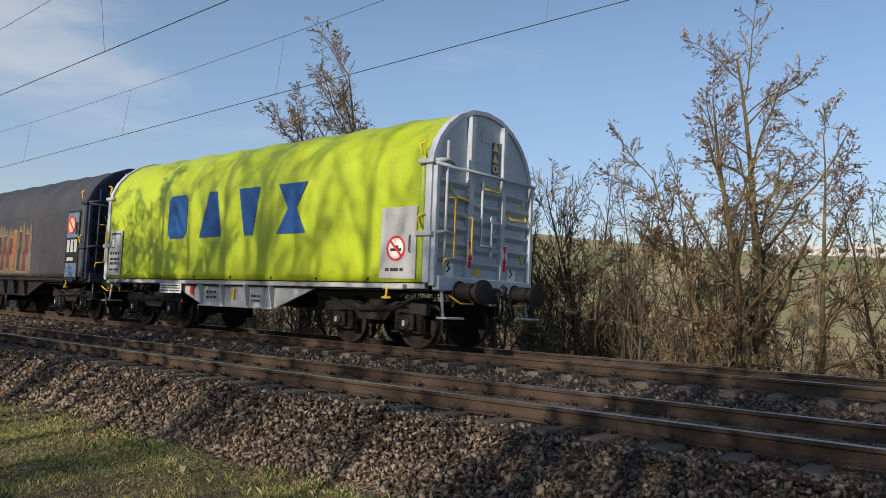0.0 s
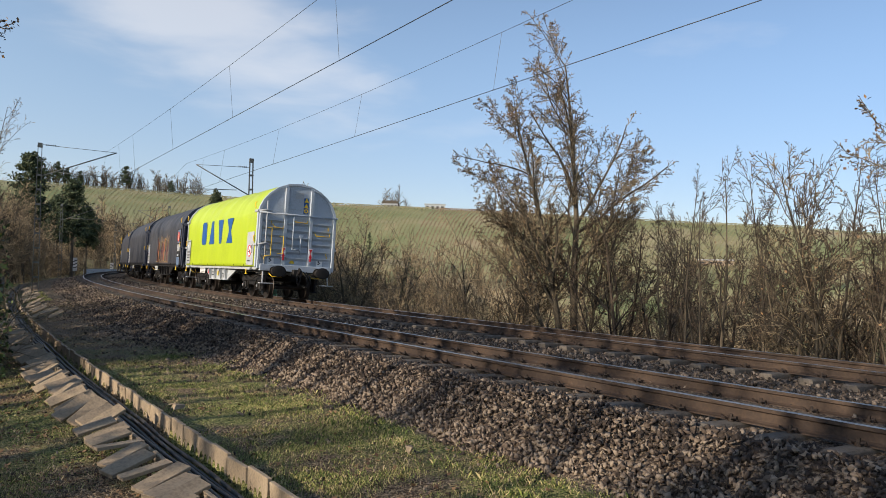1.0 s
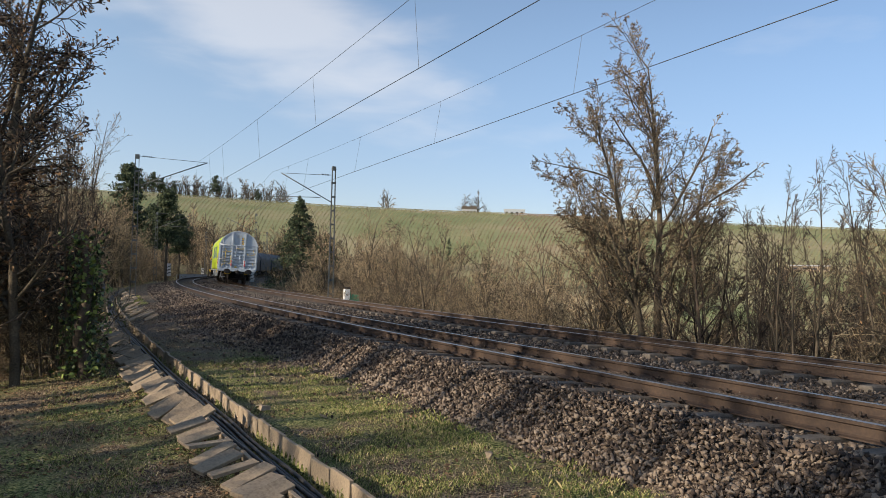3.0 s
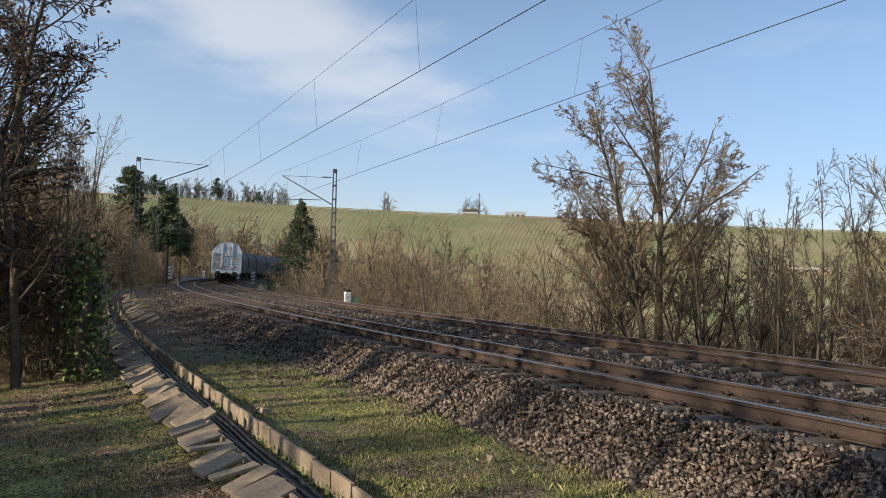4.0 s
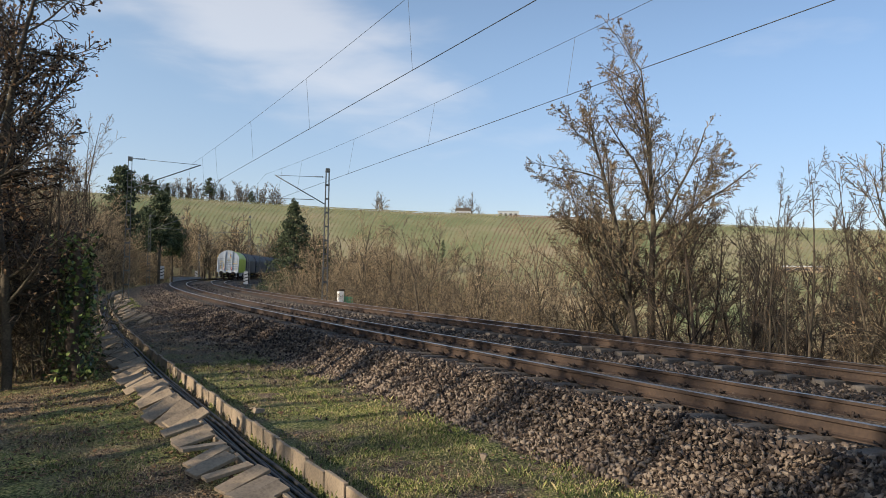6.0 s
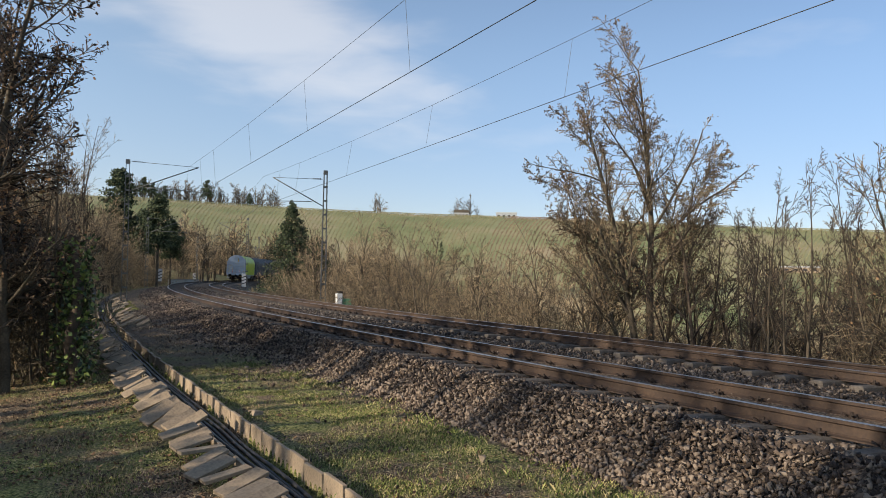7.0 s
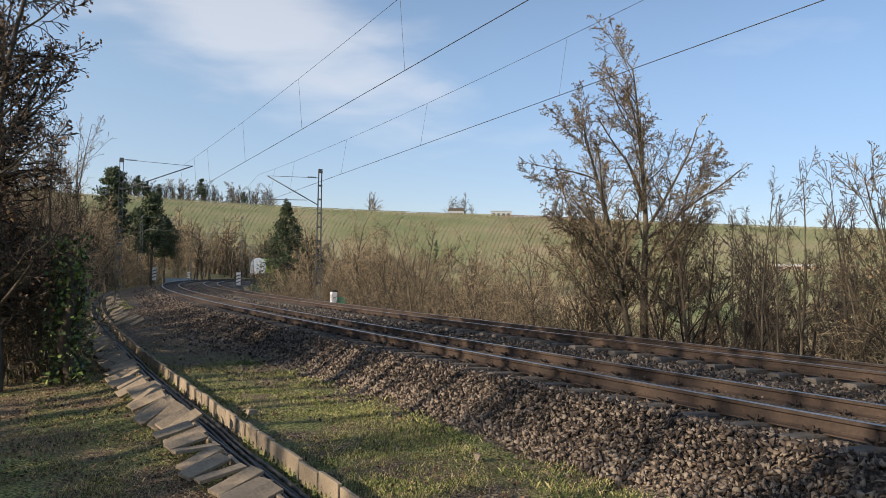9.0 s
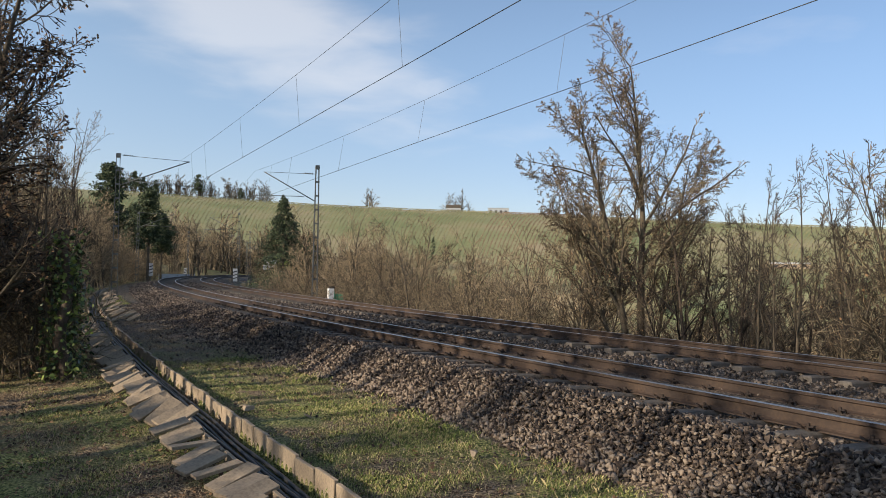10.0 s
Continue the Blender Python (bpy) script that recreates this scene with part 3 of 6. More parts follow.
class Wood:
    """Collects tapered branches as tubes in three bins: thick wood, twigs and leaves."""

    def __init__(self, seed):
        self.rng = np.random.default_rng(seed)
        self.bins = {0: ([], [], [0]), 1: ([], [], [0]), 2: ([], [], [0])}

    def tube(self, pts, rad, sides, kind):
        co, tr, count = self.bins[kind]
        d = pts[-1] - pts[0]
        d = d / (np.linalg.norm(d) + 1e-9)
        u = np.cross(d, (0.31, 0.77, 0.56))
        u /= np.linalg.norm(u) + 1e-9
        w = np.cross(d, u)
        a = np.arange(sides) * 2 * np.pi / sides
        ring = np.cos(a)[:, None] * u + np.sin(a)[:, None] * w
        v = pts[:, None, :] + ring[None] * rad[:, None, None]
        n, b = len(pts), count[0]
        i = np.arange(n - 1)[:, None] * sides
        j = np.arange(sides)[None]
        k = (j + 1) % sides
        p, q, r, s = b + i + j, b + i + k, b + i + sides + k, b + i + sides + j
        tr.append(np.stack([p, q, r], -1).reshape(-1, 3))
        tr.append(np.stack([p, r, s], -1).reshape(-1, 3))
        co.append(v.reshape(-1, 3))
        count[0] += n * sides

    def leaf(self, at, size):
        co, tr, count = self.bins[2]
        u = self.rng.normal(size=3)
        u /= np.linalg.norm(u)
        w = np.cross(u, self.rng.normal(size=3))
        w /= np.linalg.norm(w) + 1e-9
        b = count[0]
        co.append(np.array([at, at + u * size * 0.5 + w * size * 0.35, at + u * size, at + u * size * 0.5 - w * size * 0.35]))
        tr.append(np.array([[b, b + 1, b + 2], [b, b + 2, b + 3]]))
        count[0] += 4

    def branch(self, start, way, length, radius, level, plan):
        """plan: per level (segments, wander, lift, children, child length, child angle)."""
        rng = self.rng
        seg, wander, lift, kids, klen, kang = plan["levels"][level]
        pts, d = [start], way / np.linalg.norm(way)
        for _ in range(seg):
            d = d + rng.normal(size=3) * wander + np.array([0, 0, lift])
            d /= np.linalg.norm(d)
            pts.append(pts[-1] + d * length / seg)
        pts = np.array(pts)
        last = level == len(plan["levels"]) - 1
        rad = radius * np.linspace(1, 0.45 if last else 0.14 if level == 0 else 0.3, seg + 1)
        self.tube(pts, np.maximum(rad, plan["thin"]), 7 if level == 0 else 5 if level == 1 else 3, 0 if level < 2 else 1)
        if last:
            if rng.random() < plan.get("leaves", 0):
                for _ in range(plan.get("leaf_n", 1)):
                    self.leaf(pts[-1] + rng.normal(size=3) * 0.05, plan.get("leaf_size", 0.06) * rng.uniform(0.6, 1.3))
            return
        low = plan["bare"] if level == 0 else 0.12
        for k in range(kids):
            t = low + (1 - low) * (k + rng.random()) / kids
            f = t * seg
            i = min(int(f), seg - 1)
            p = pts[i] + (pts[i + 1] - pts[i]) * (f - i)
            along = pts[i + 1] - pts[i]
            along /= np.linalg.norm(along)
            side = np.cross(along, rng.normal(size=3))
            side /= np.linalg.norm(side) + 1e-9
            ang = np.radians(kang * rng.uniform(0.65, 1.3))
            nd = along * np.cos(ang) + side * np.sin(ang)
            ln = length * klen * rng.uniform(0.6, 1.2) * (1 - 0.5 * t if level == 0 else 1.12 - 0.8 * t)
            self.branch(p, nd, ln, max(rad[i] * rng.uniform(0.4, 0.6), plan["thin"]), level + 1, plan)

    def build(self, name, label, category, bark, twig, leaf, crown_name="crown", group=""):
        e = new(name)
        tagged(e, label, category, group=group)
        for kind, nm, mt in ((0, "trunk", bark), (1, crown_name, twig), (2, "leaves", leaf)):
            co, tr, count = self.bins[kind]
            if co:
                array_mesh(nm, np.concatenate(co), np.concatenate(tr), mt, e, smooth=kind == 0)
        return e


V3 = np.array
BIGT = dict(thin=0.0072, bare=0.22, leaves=0.13, leaf_size=0.06, levels=[(12, 0.024, 0.01, 24, 0.4, 44), (8, 0.09, 0.03, 13, 0.42, 44), (5, 0.14, 0.015, 8, 0.46, 46), (3, 0.2, 0.0, 3, 0.55, 48), (2, 0.2, 0, 0, 0, 0)])
WIDE = dict(thin=0.0062, bare=0.16, leaves=0.13, leaf_size=0.065, levels=[(11, 0.028, 0.01, 18, 0.4, 46), (8, 0.12, 0.035, 10, 0.42, 46), (5, 0.15, 0.015, 7, 0.46, 46), (3, 0.2, 0.0, 3, 0.55, 48), (2, 0.2, 0, 0, 0, 0)])
MID = dict(thin=0.0062, bare=0.2, leaves=0.12, leaf_size=0.06, levels=[(9, 0.05, 0.02, 14, 0.46, 42), (6, 0.11, 0.04, 8, 0.46, 42), (3, 0.16, 0.02, 5, 0.5, 44), (2, 0.2, 0, 0, 0, 0)])
SLIM = dict(thin=0.006, bare=0.25, leaves=0.05, leaf_size=0.06, levels=[(9, 0.035, 0.03, 11, 0.34, 34), (5, 0.1, 0.07, 7, 0.45, 38), (4, 0.14, 0.03, 4, 0.5, 42), (2, 0.2, 0, 0, 0, 0)])
THICK = dict(thin=0.0066, bare=0.08, leaves=0.15, leaf_size=0.05, levels=[(6, 0.13, -0.02, 8, 0.55, 45), (4, 0.2, -0.03, 6, 0.6, 50), (2, 0.22, -0.02, 3, 0.6, 48), (1, 0.2, 0, 0, 0, 0)])


def stand(seed, stems, plan, **kw):
    """stems: (x, y, lean x, lean y, length, radius)."""
    w = Wood(seed)
    for x, y, lx, ly, ln, r in stems:
        w.branch(V3([x, y, -0.3]), V3([lx, ly, 1.0]), ln, r, 0, plan)
    return w.build(**kw)


def thicket_stems(seed, n, spread, height):
    r = random.Random(seed)
    return [(r.gauss(0, spread), r.gauss(0, spread), r.uniform(-0.35, 0.35), r.uniform(-0.35, 0.35), height * r.uniform(0.5, 1.1), 0.02 + 0.025 * r.random()) for _ in range(n)]


def put(proto, x, y, turn=0.0, size=1.0):
    ob = copy_thing(proto, pose(0, 0, 0))
    ob.matrix_basis = pose(x, y, float(ground_z(x, y)[0]), 0, 0, turn) @ Matrix.Scale(size, 4)
    return ob


def drop(ob):
    """Takes away a pattern that was only there to be copied."""
    for o in (*ob.children_recursive, ob):
        bpy.data.objects.remove(o)


def place(proto, spots):
    for spot in spots:
        put(proto, *spot)
    drop(proto)


def place_joined(proto, spots, name, label):
    """Many far plants of one kind, joined: one object for the wood and one for the twigs."""
    for child in proto.children:
        me = child.data
        co = np.empty(len(me.vertices) * 3, np.float32)
        me.vertices.foreach_get("co", co)
        tr = np.empty(len(me.polygons) * 3, np.int32)
        me.loops.foreach_get("vertex_index", tr)
        co, tr = co.reshape(-1, 3), tr.reshape(-1, 3)
        cos, trs = [], []
        for i, (x, y, turn, size) in enumerate(spots):
            a = radians(turn)
            m = np.array([[math.cos(a), -math.sin(a), 0], [math.sin(a), math.cos(a), 0], [0, 0, 1]]) * size
            cos.append(co @ m.T + np.array([x, y, float(ground_z(x, y)[0])]))
            trs.append(tr + i * len(co))
        ob = array_mesh(name, np.concatenate(cos), np.concatenate(trs), me.materials[0])
        tagged(ob, label, "woodland", kind="stuff")
    drop(proto)


def spot(s, off, turn=0.0, size=1.0):
    p = line_at(s, off)
    return (float(p[0]), float(p[1]), turn, size)


big = stand(11, [(0, 0, -0.16, 0, 8.6, 0.13), (0.3, 0.1, 0.0, 0.04, 10.0, 0.15), (-0.1, 0.3, -0.36, 0.1, 6.6, 0.07), (0.5, 0.2, 0.22, 0.1, 7.4, 0.08)], BIGT, name="tree", label="tall bare tree with two trunks and few brown leaves", category="tree", bark=M_BARK, twig=M_TWIG, leaf=M_DRYLEAF, group="bare trees")
place(big, [spot(22.1, 6.6, 0, 0.98)])
lich = stand(21, [(0, 0, -0.16, 0, 6.6, 0.12), (0.2, 0.1, 0.1, 0.05, 8.0, 0.13), (-0.15, 0.1, -0.45, -0.1, 5.6, 0.08), (0.9, -0.5, 0.06, -0.05, 6.0, 0.08)], WIDE, name="tree", label="spreading bare tree with yellow lichen on its bark", category="tree", bark=M_LICHEN, twig=M_TWIG, leaf=M_DRYLEAF, group="bare trees")
place(lich, [spot(10.1, 7.0, 0, 1.12)])
mid = stand(31, [(0, 0, -0.1, 0, 5.4, 0.07), (0.1, 0.1, 0.15, 0.1, 5.2, 0.06), (0.1, -0.2, 0.35, -0.1, 4.4, 0.05), (-0.2, 0.1, -0.4, 0, 4.2, 0.05)], MID, name="tree", label="bushy bare tree of several thin grey-brown stems", category="tree", bark=M_BARK, twig=M_TWIG, leaf=M_DRYLEAF, group="bare trees")
place(mid, [spot(39, 7.2, 0, 1.15), spot(14.2, 7.2, 40, 1.12), spot(16.5, 9.5, 140, 1.0), spot(33, 10, 80, 0.8), spot(47, 8.5, 200, 0.7), spot(20, 10, 260, 0.9), spot(11.8, 8.2, 310, 1.05), spot(55, 9, 20, 0.75),
            spot(6.2, 8.0, 75, 1.05), spot(28, 9, 15, 0.75), spot(4.2, 7.5, 20, 1.1)])
slim = stand(41, [(0, 0, 0.02, 0, 6.2, 0.05), (0.3, 0.2, 0.06, 0, 5.4, 0.04)], SLIM, name="tree", label="slender young bare tree with upright shoots", category="tree", bark=M_BARK, twig=M_TWIG_DARK, leaf=M_DRYLEAF, group="bare trees")
place(slim, [spot(_s, -8.75 - 0.5 * ((_s * 7) % 1), _s * 50, 0.5 + 0.3 * ((_s * 3.7) % 1)) for _s in (21.6, 22.7, 23.9, 24.6, 26.1, 27.3, 28.8, 30.4, 32.2, 34.1, 36.3, 38.8)] + [spot(14.6, 6.4, 70, 0.9), spot(13.1, 7.3, 160, 0.95), spot(12.1, 6.8, 250, 0.85), spot(16.0, 7.4, 330, 0.85), spot(17.5, 6.3, 0, 0.85), spot(16.4, 6.2, 130, 0.92), spot(15.4, 6.6, 220, 0.92), spot(13.8, 6.6, 50, 0.95), spot(26, 7.5, 80, 0.7), spot(11.5, 7.2, 190, 1.0), spot(45, 6.8, 10, 0.5), spot(18.6, 6.8, 300, 0.8),
             spot(20.2, 7.0, 250, 0.72), spot(12.6, 6.5, 30, 0.9), spot(36.0, 7.0, 200, 0.55), spot(10.4, 6.4, 120, 0.8), spot(7.2, 6.4, 20, 0.85)])
thick = stand(51, thicket_stems(5, 9, 0.75, 3.1), THICK, name="shrub", label="tangled bare shrub with thin brown stems behind the track", category="shrub", bark=M_TWIG, twig=M_TWIG, leaf=M_DRYLEAF, crown_name="branchwork", group="bare shrubs")
rng = random.Random(9)
place(thick, [spot(s + rng.uniform(-0.5, 0.5), 5.5 + rng.uniform(0, 2.4), rng.uniform(0, 360), rng.uniform(0.36, 0.62) if s < 25 else rng.uniform(0.5, 0.85)) for s in np.arange(3, 64, 2.1)])
tan = stand(52, thicket_stems(8, 9, 0.8, 3.3), THICK, name="shrub", label="leafless tan shrub with a dense haze of twigs", category="shrub", bark=M_TWIG_TAN, twig=M_TWIG_TAN, leaf=M_DRYLEAF, crown_name="branchwork", group="bare shrubs")
place(tan, [spot(66, 6.5, 0, 1.2), spot(69, 7.2, 90, 1.35), spot(63.5, 7.0, 200, 1.05), spot(72, 6.6, 30, 1.3)]
      + [spot(rng.uniform(20, 72), rng.uniform(8.5, 18), rng.uniform(0, 360), rng.uniform(0.8, 1.3)) for _ in range(15)]
      + [spot(s, -9.5 - rng.uniform(0, 5), rng.uniform(0, 360), rng.uniform(1.2, 2.1)) for s in (58, 61, 64, 67, 70, 73, 76, 79, 82, 86, 90, 94, 98, 103, 108, 113, 118, 124, 130)])

dusk = stand(53, thicket_stems(19, 10, 0.8, 3.0), THICK, name="shrub", label="dark wiry shrub of the thicket behind the track", category="shrub", bark=M_TWIG_DARK, twig=M_TWIG_DARK, leaf=M_DRYLEAF, crown_name="branchwork", group="bare shrubs")
place(dusk, [spot(s + rng.uniform(-0.6, 0.6), 5.6 + rng.uniform(0, 3.5), rng.uniform(0, 360), rng.uniform(0.4, 0.7)) for s in np.arange(2.5, 44, 2.2)])
dusk_tree = stand(54, [(0, 0, -0.08, 0, 5.6, 0.08), (0.2, 0.1, 0.14, 0.1, 5.2, 0.07), (-0.3, 0.1, -0.3, 0, 4.4, 0.05)], MID, name="tree", label="dark many-stemmed bare tree in the thicket", category="tree", bark=M_TWIG_DARK, twig=M_TWIG_DARK, leaf=M_DRYLEAF, group="bare trees")
place(dusk_tree, [spot(20.3, 6.9, 0, 0.95), spot(19.2, 7.6, 120, 0.85), spot(13.4, 8.0, 20, 0.8), spot(15.2, 8.8, 110, 0.8), spot(7.4, 7.6, 90, 1.0), spot(17.6, 8.2, 200, 0.8), spot(5.6, 7.0, 300, 1.0), spot(21.5, 8.0, 40, 0.75)])

# dark growth along the path
gloom = stand(61, thicket_stems(15, 13, 0.8, 3.6), THICK, name="shrub", label="dark tangled shrub overgrown beside the footpath", category="shrub", bark=M_BARK, twig=M_TWIG, leaf=M_DRYLEAF, crown_name="branchwork", group="dark shrubs")
for _q in [spot(s, o, rng.uniform(0, 360), k) for s, o, k in ((22.5, -9.4, 0.75), (24, -10.2, 1.0), (26, -10.3, 0.9), (28, -10.3, 0.95), (30.5, -10.2, 0.9), (33, -10.4, 1.0), (36, -10.3, 0.9), (39, -10.4, 0.9), (42, -10.3, 0.95), (46, -10.4, 1.0),
                                                                     (34, -13.5, 1.4), (50, -10.8, 1.1), (55, -11.5, 1.2), (46, -13.5, 1.5))]:
    put(gloom, *_q)
hedge = random.Random(31)
for _k in range(16):
    put(gloom, *spot(92 + _k * 4.2, -8.5 - hedge.uniform(0, 5), hedge.uniform(0, 360), hedge.uniform(0.8, 1.15)))
drop(gloom)
path_tree = stand(62, [(0, 0, 0.02, 0.0, 6.6, 0.1), (0.2, 0.2, 0.1, 0.05, 5.2, 0.07)], MID, name="tree", label="dark bare tree leaning over the footpath", category="tree", bark=M_TWIG_DARK, twig=M_TWIG_DARK, leaf=M_DRYLEAF, group="bare trees")
# the last copy is added behind the viewer, unseen, for thin shade on the ballast
place(path_tree, [spot(26.5, -12.2, 100, 0.95), spot(37, -11.5, 40, 0.85), spot(21, -13, 300, 0.9), (-6.2, -2.8, 40, 1.1)])
pale = stand(63, [(0, 0, 0.0, 0.02, 9.2, 0.06), (0.6, 0.3, 0.03, 0, 8.4, 0.05), (-0.5, 0.2, -0.05, 0, 8.0, 0.05)], SLIM, name="tree", label="tall pale slender bare trees grown close together", category="tree", bark=M_BARK, twig=M_TWIG, leaf=M_DRYLEAF, group="bare trees")
place(pale, [spot(47, -9.0, 0, 1.12), spot(51, -9.0, 120, 1.15), spot(56, -9.4, 200, 1.1), spot(43, -9.8, 60, 1.05), spot(60, -9.6, 260, 1.0)])


def ivy_trunk(seed, h):
    r = np.random.default_rng(seed)
    w = Wood(seed)
    pts = np.array([[0.06 * math.sin(i * 1.3 + seed), 0.05 * math.cos(i), i * h / 8] for i in range(9)])
    w.tube(pts, np.linspace(0.13, 0.06, 9), 7, 0)
    for _ in range(900):
        z = r.random() ** 1.2 * h
        a = r.random() * 6.28
        k = abs(r.normal(0.16, 0.12)) + 0.1
        w.leaf(np.array([math.cos(a) * k, math.sin(a) * k, z]), r.uniform(0.06, 0.12))
    return w.build("tree", "tree trunk wrapped in glossy green ivy", "tree", M_TWIG_DARK, M_TWIG_DARK, M_IVY, group="ivy-clad trunks")


place(ivy_trunk(71, 2.6), [spot(21.4, -8.6, 0, 1.1), spot(22.5, -8.5, 90, 0.9), spot(23.9, -8.5, 30, 1.0), spot(25.5, -8.4, 200, 0.8), spot(27.6, -8.5, 300, 0.9), spot(29.6, -8.6, 140, 1.0)])

NARROW = dict(thin=0.0085, bare=0.14, leaves=0.4, leaf_n=2, leaf_size=0.075, levels=[(9, 0.06, 0.02, 22, 0.3, 52), (6, 0.16, -0.01, 10, 0.46, 48), (3, 0.2, -0.02, 6, 0.6, 48), (2, 0.2, 0, 0, 0, 0)])
edge_tree = stand(67, [(0, 0, 0.02, 0.0, 8.4, 0.12), (0.4, 0.2, 0.08, 0.02, 7.2, 0.09), (-0.4, 0.3, -0.05, 0.0, 7.6, 0.09)], NARROW, name="tree", label="dark tree with twigs and withered leaves over the footpath", category="tree", bark=M_BARK, twig=M_TWIG_DARK, leaf=M_DRYLEAF, group="bare trees")
place(edge_tree, [spot(21.4, -10.2, 0, 1.1), spot(23.6, -10.9, 100, 1.05), spot(22.4, -10.9, 250, 0.95), spot(25.4, -10.9, 60, 0.8), spot(28, -11.0, 200, 0.72), spot(31, -11.0, 300, 0.7), spot(34, -11.4, 40, 0.7)])

# leafy trees added out of view, dense enough to shade the near ballast
IVYT = dict(thin=0.006, bare=0.15, leaves=0.85, leaf_n=2, leaf_size=0.1, levels=[(8, 0.06, 0.02, 13, 0.45, 46), (5, 0.14, 0.05, 8, 0.5, 44), (3, 0.18, 0.0, 5, 0.55, 45), (2, 0.2, 0, 0, 0, 0)])
ivy_tree = stand(66, [(0, 0, 0.03, 0.0, 7.2, 0.12), (0.4, 0.2, 0.2, 0.1, 5.6, 0.08), (-0.3, 0.2, -0.2, 0.0, 5.8, 0.08)], IVYT, name="tree", label="unseen ivy-leaved tree added behind the viewer to shade the ballast", category="tree", bark=M_TWIG_DARK, twig=M_TWIG_DARK, leaf=M_IVY, group="ivy-clad trees")
place(ivy_tree, [(-9.5, -4.6, 150, 1.25), (-13.5, -7.0, 250, 1.3), (-7.5, -7.5, 310, 1.2), (-17, -9.5, 200, 1.35), (-11, -9.5, 10, 1.3)])

# trees on the bank beside and behind the viewer, whose shadows lie over the verge
TALL = dict(thin=0.008, bare=0.5, leaves=0.1, leaf_size=0.07, levels=[(10, 0.04, 0.03, 14, 0.36, 40), (5, 0.12, 0.08, 7, 0.5, 40), (3, 0.16, 0.04, 4, 0.55, 42), (1, 0.2, 0, 0, 0, 0)])
bank = stand(64, [(0, 0, 0.03, 0, 12.5, 0.17), (1.4, 0.6, 0.05, 0.03, 11.5, 0.13), (-1.2, 0.9, -0.04, 0, 11.0, 0.13)], TALL, name="tree", label="tall bare bank tree casting streaks of shade over the line", category="tree", bark=M_BARK, twig=M_TWIG_DARK, leaf=M_DRYLEAF, group="bare trees")
place(bank, [(-15.5, 5.2, 175, 1.05), (-12.2, 8.2, 40, 0.95), (-13.6, 2.4, 120, 1.0), (-9.5, -2.2, 200, 0.9), (-20, 2, 335, 1.05), (-11, -3, 70, 0.95), (-14, -9, 140, 1.0), (-27, -8, 240, 1.1)])
# shrubs added out of view, sized so their shade covers the near path
shade = stand(65, thicket_stems(25, 12, 0.8, 3.4), THICK, name="shrub", label="unseen bare shrub added beside the viewer to shade the path", category="shrub", bark=M_TWIG_DARK, twig=M_TWIG_DARK, leaf=M_DRYLEAF, crown_name="branchwork", group="dark shrubs")
place(shade, [(-8.6, 5.0, 10, 0.85), (-8.2, 3.0, 130, 0.85), (-10.2, 6.6, 200, 0.8), (-7.2, 1.2, 300, 0.7), (-6.6, 3.8, 80, 0.6), (-7.4, 4.6, 220, 0.75), (-9.4, 3.8, 20, 0.95), (-10.6, 5.2, 110, 1.0), (-6.0, -6.5, 0, 1.0), (-8.5, -4.5, 60, 1.15), (-5.0, -9.0, 220, 1.0), (-9, -8.5, 250, 1.2), (-12.5, -6.0, 40, 1.3), (-9.5, 6.6, 40, 0.8)])


# evergreens
def conifer(seed, h, spread, label, droop, bare, clump, boughs, per, round_top=False):
    r = np.random.default_rng(seed)
    w = Wood(seed)
    w.tube(np.array([[0, 0, -0.5], [0.02, 0, h * 0.5], [0, 0, h]]), np.array([0.2, 0.12, 0.03]), 6, 0)
    for _ in range(boughs):
        t = bare + (1 - bare) * r.random() ** 0.85
        a = r.random() * 6.28
        k = (1 - t) / (1 - bare)
        ln = spread * (math.sqrt(k) * (1.15 - 0.5 * k) if round_top else k ** 0.85) * r.uniform(0.6, 1.15) + 0.2
        d = np.array([math.cos(a), math.sin(a), 0])
        p0 = np.array([0, 0, t * h])
        pts = np.array([p0, p0 + d * ln * 0.5 + [0, 0, 0.05 * ln], p0 + d * ln - [0, 0, droop * ln]])
        w.tube(pts, np.array([0.035, 0.025, 0.012]), 3, 0)
        for _ in range(int(per * (0.4 + ln / spread))):
            f = r.random() ** 0.6
            q = p0 + d * ln * f - np.array([0, 0, droop * ln * f * f]) + r.normal(size=3) * [0.1 * ln + 0.05, 0.1 * ln + 0.05, 0.1 + 0.12 * f * clump]
            w.leaf(q, clump * r.uniform(0.5, 1.2))
    return w.build("tree", label, "tree", M_BARK, M_PINE, M_PINE, group="evergreen trees")


place(conifer(81, 11.5, 3.7, "dark green spruce with drooping branches beyond the track", 0.4, 0.27, 0.22, 150, 110), [(-20.9, 97.5, 0, 1.25), (-17.9, 101, 80, 1.0)])
place(conifer(82, 11.0, 2.1, "broad dark pine with a bare lower trunk", -0.1, 0.4, 0.24, 110, 110, True), [(-37.6, 95, 0, 1.08), (-43.5, 97, 100, 1.42), (-46.5, 123, 200, 1.0), (-55, 150, 60, 0.95), (-49, 118, 20, 1.1)])
place(conifer(83, 8.0, 1.7, "small dark conifer standing in the valley", 0.2, 0.02, 0.26, 60, 30), [(7.2, 98, 0, 1.2), (13.5, 112, 90, 1.15), (-4.5, 330, 40, 1.3), (12, 290, 10, 1.2), (9, 155, 0, 1.2)])

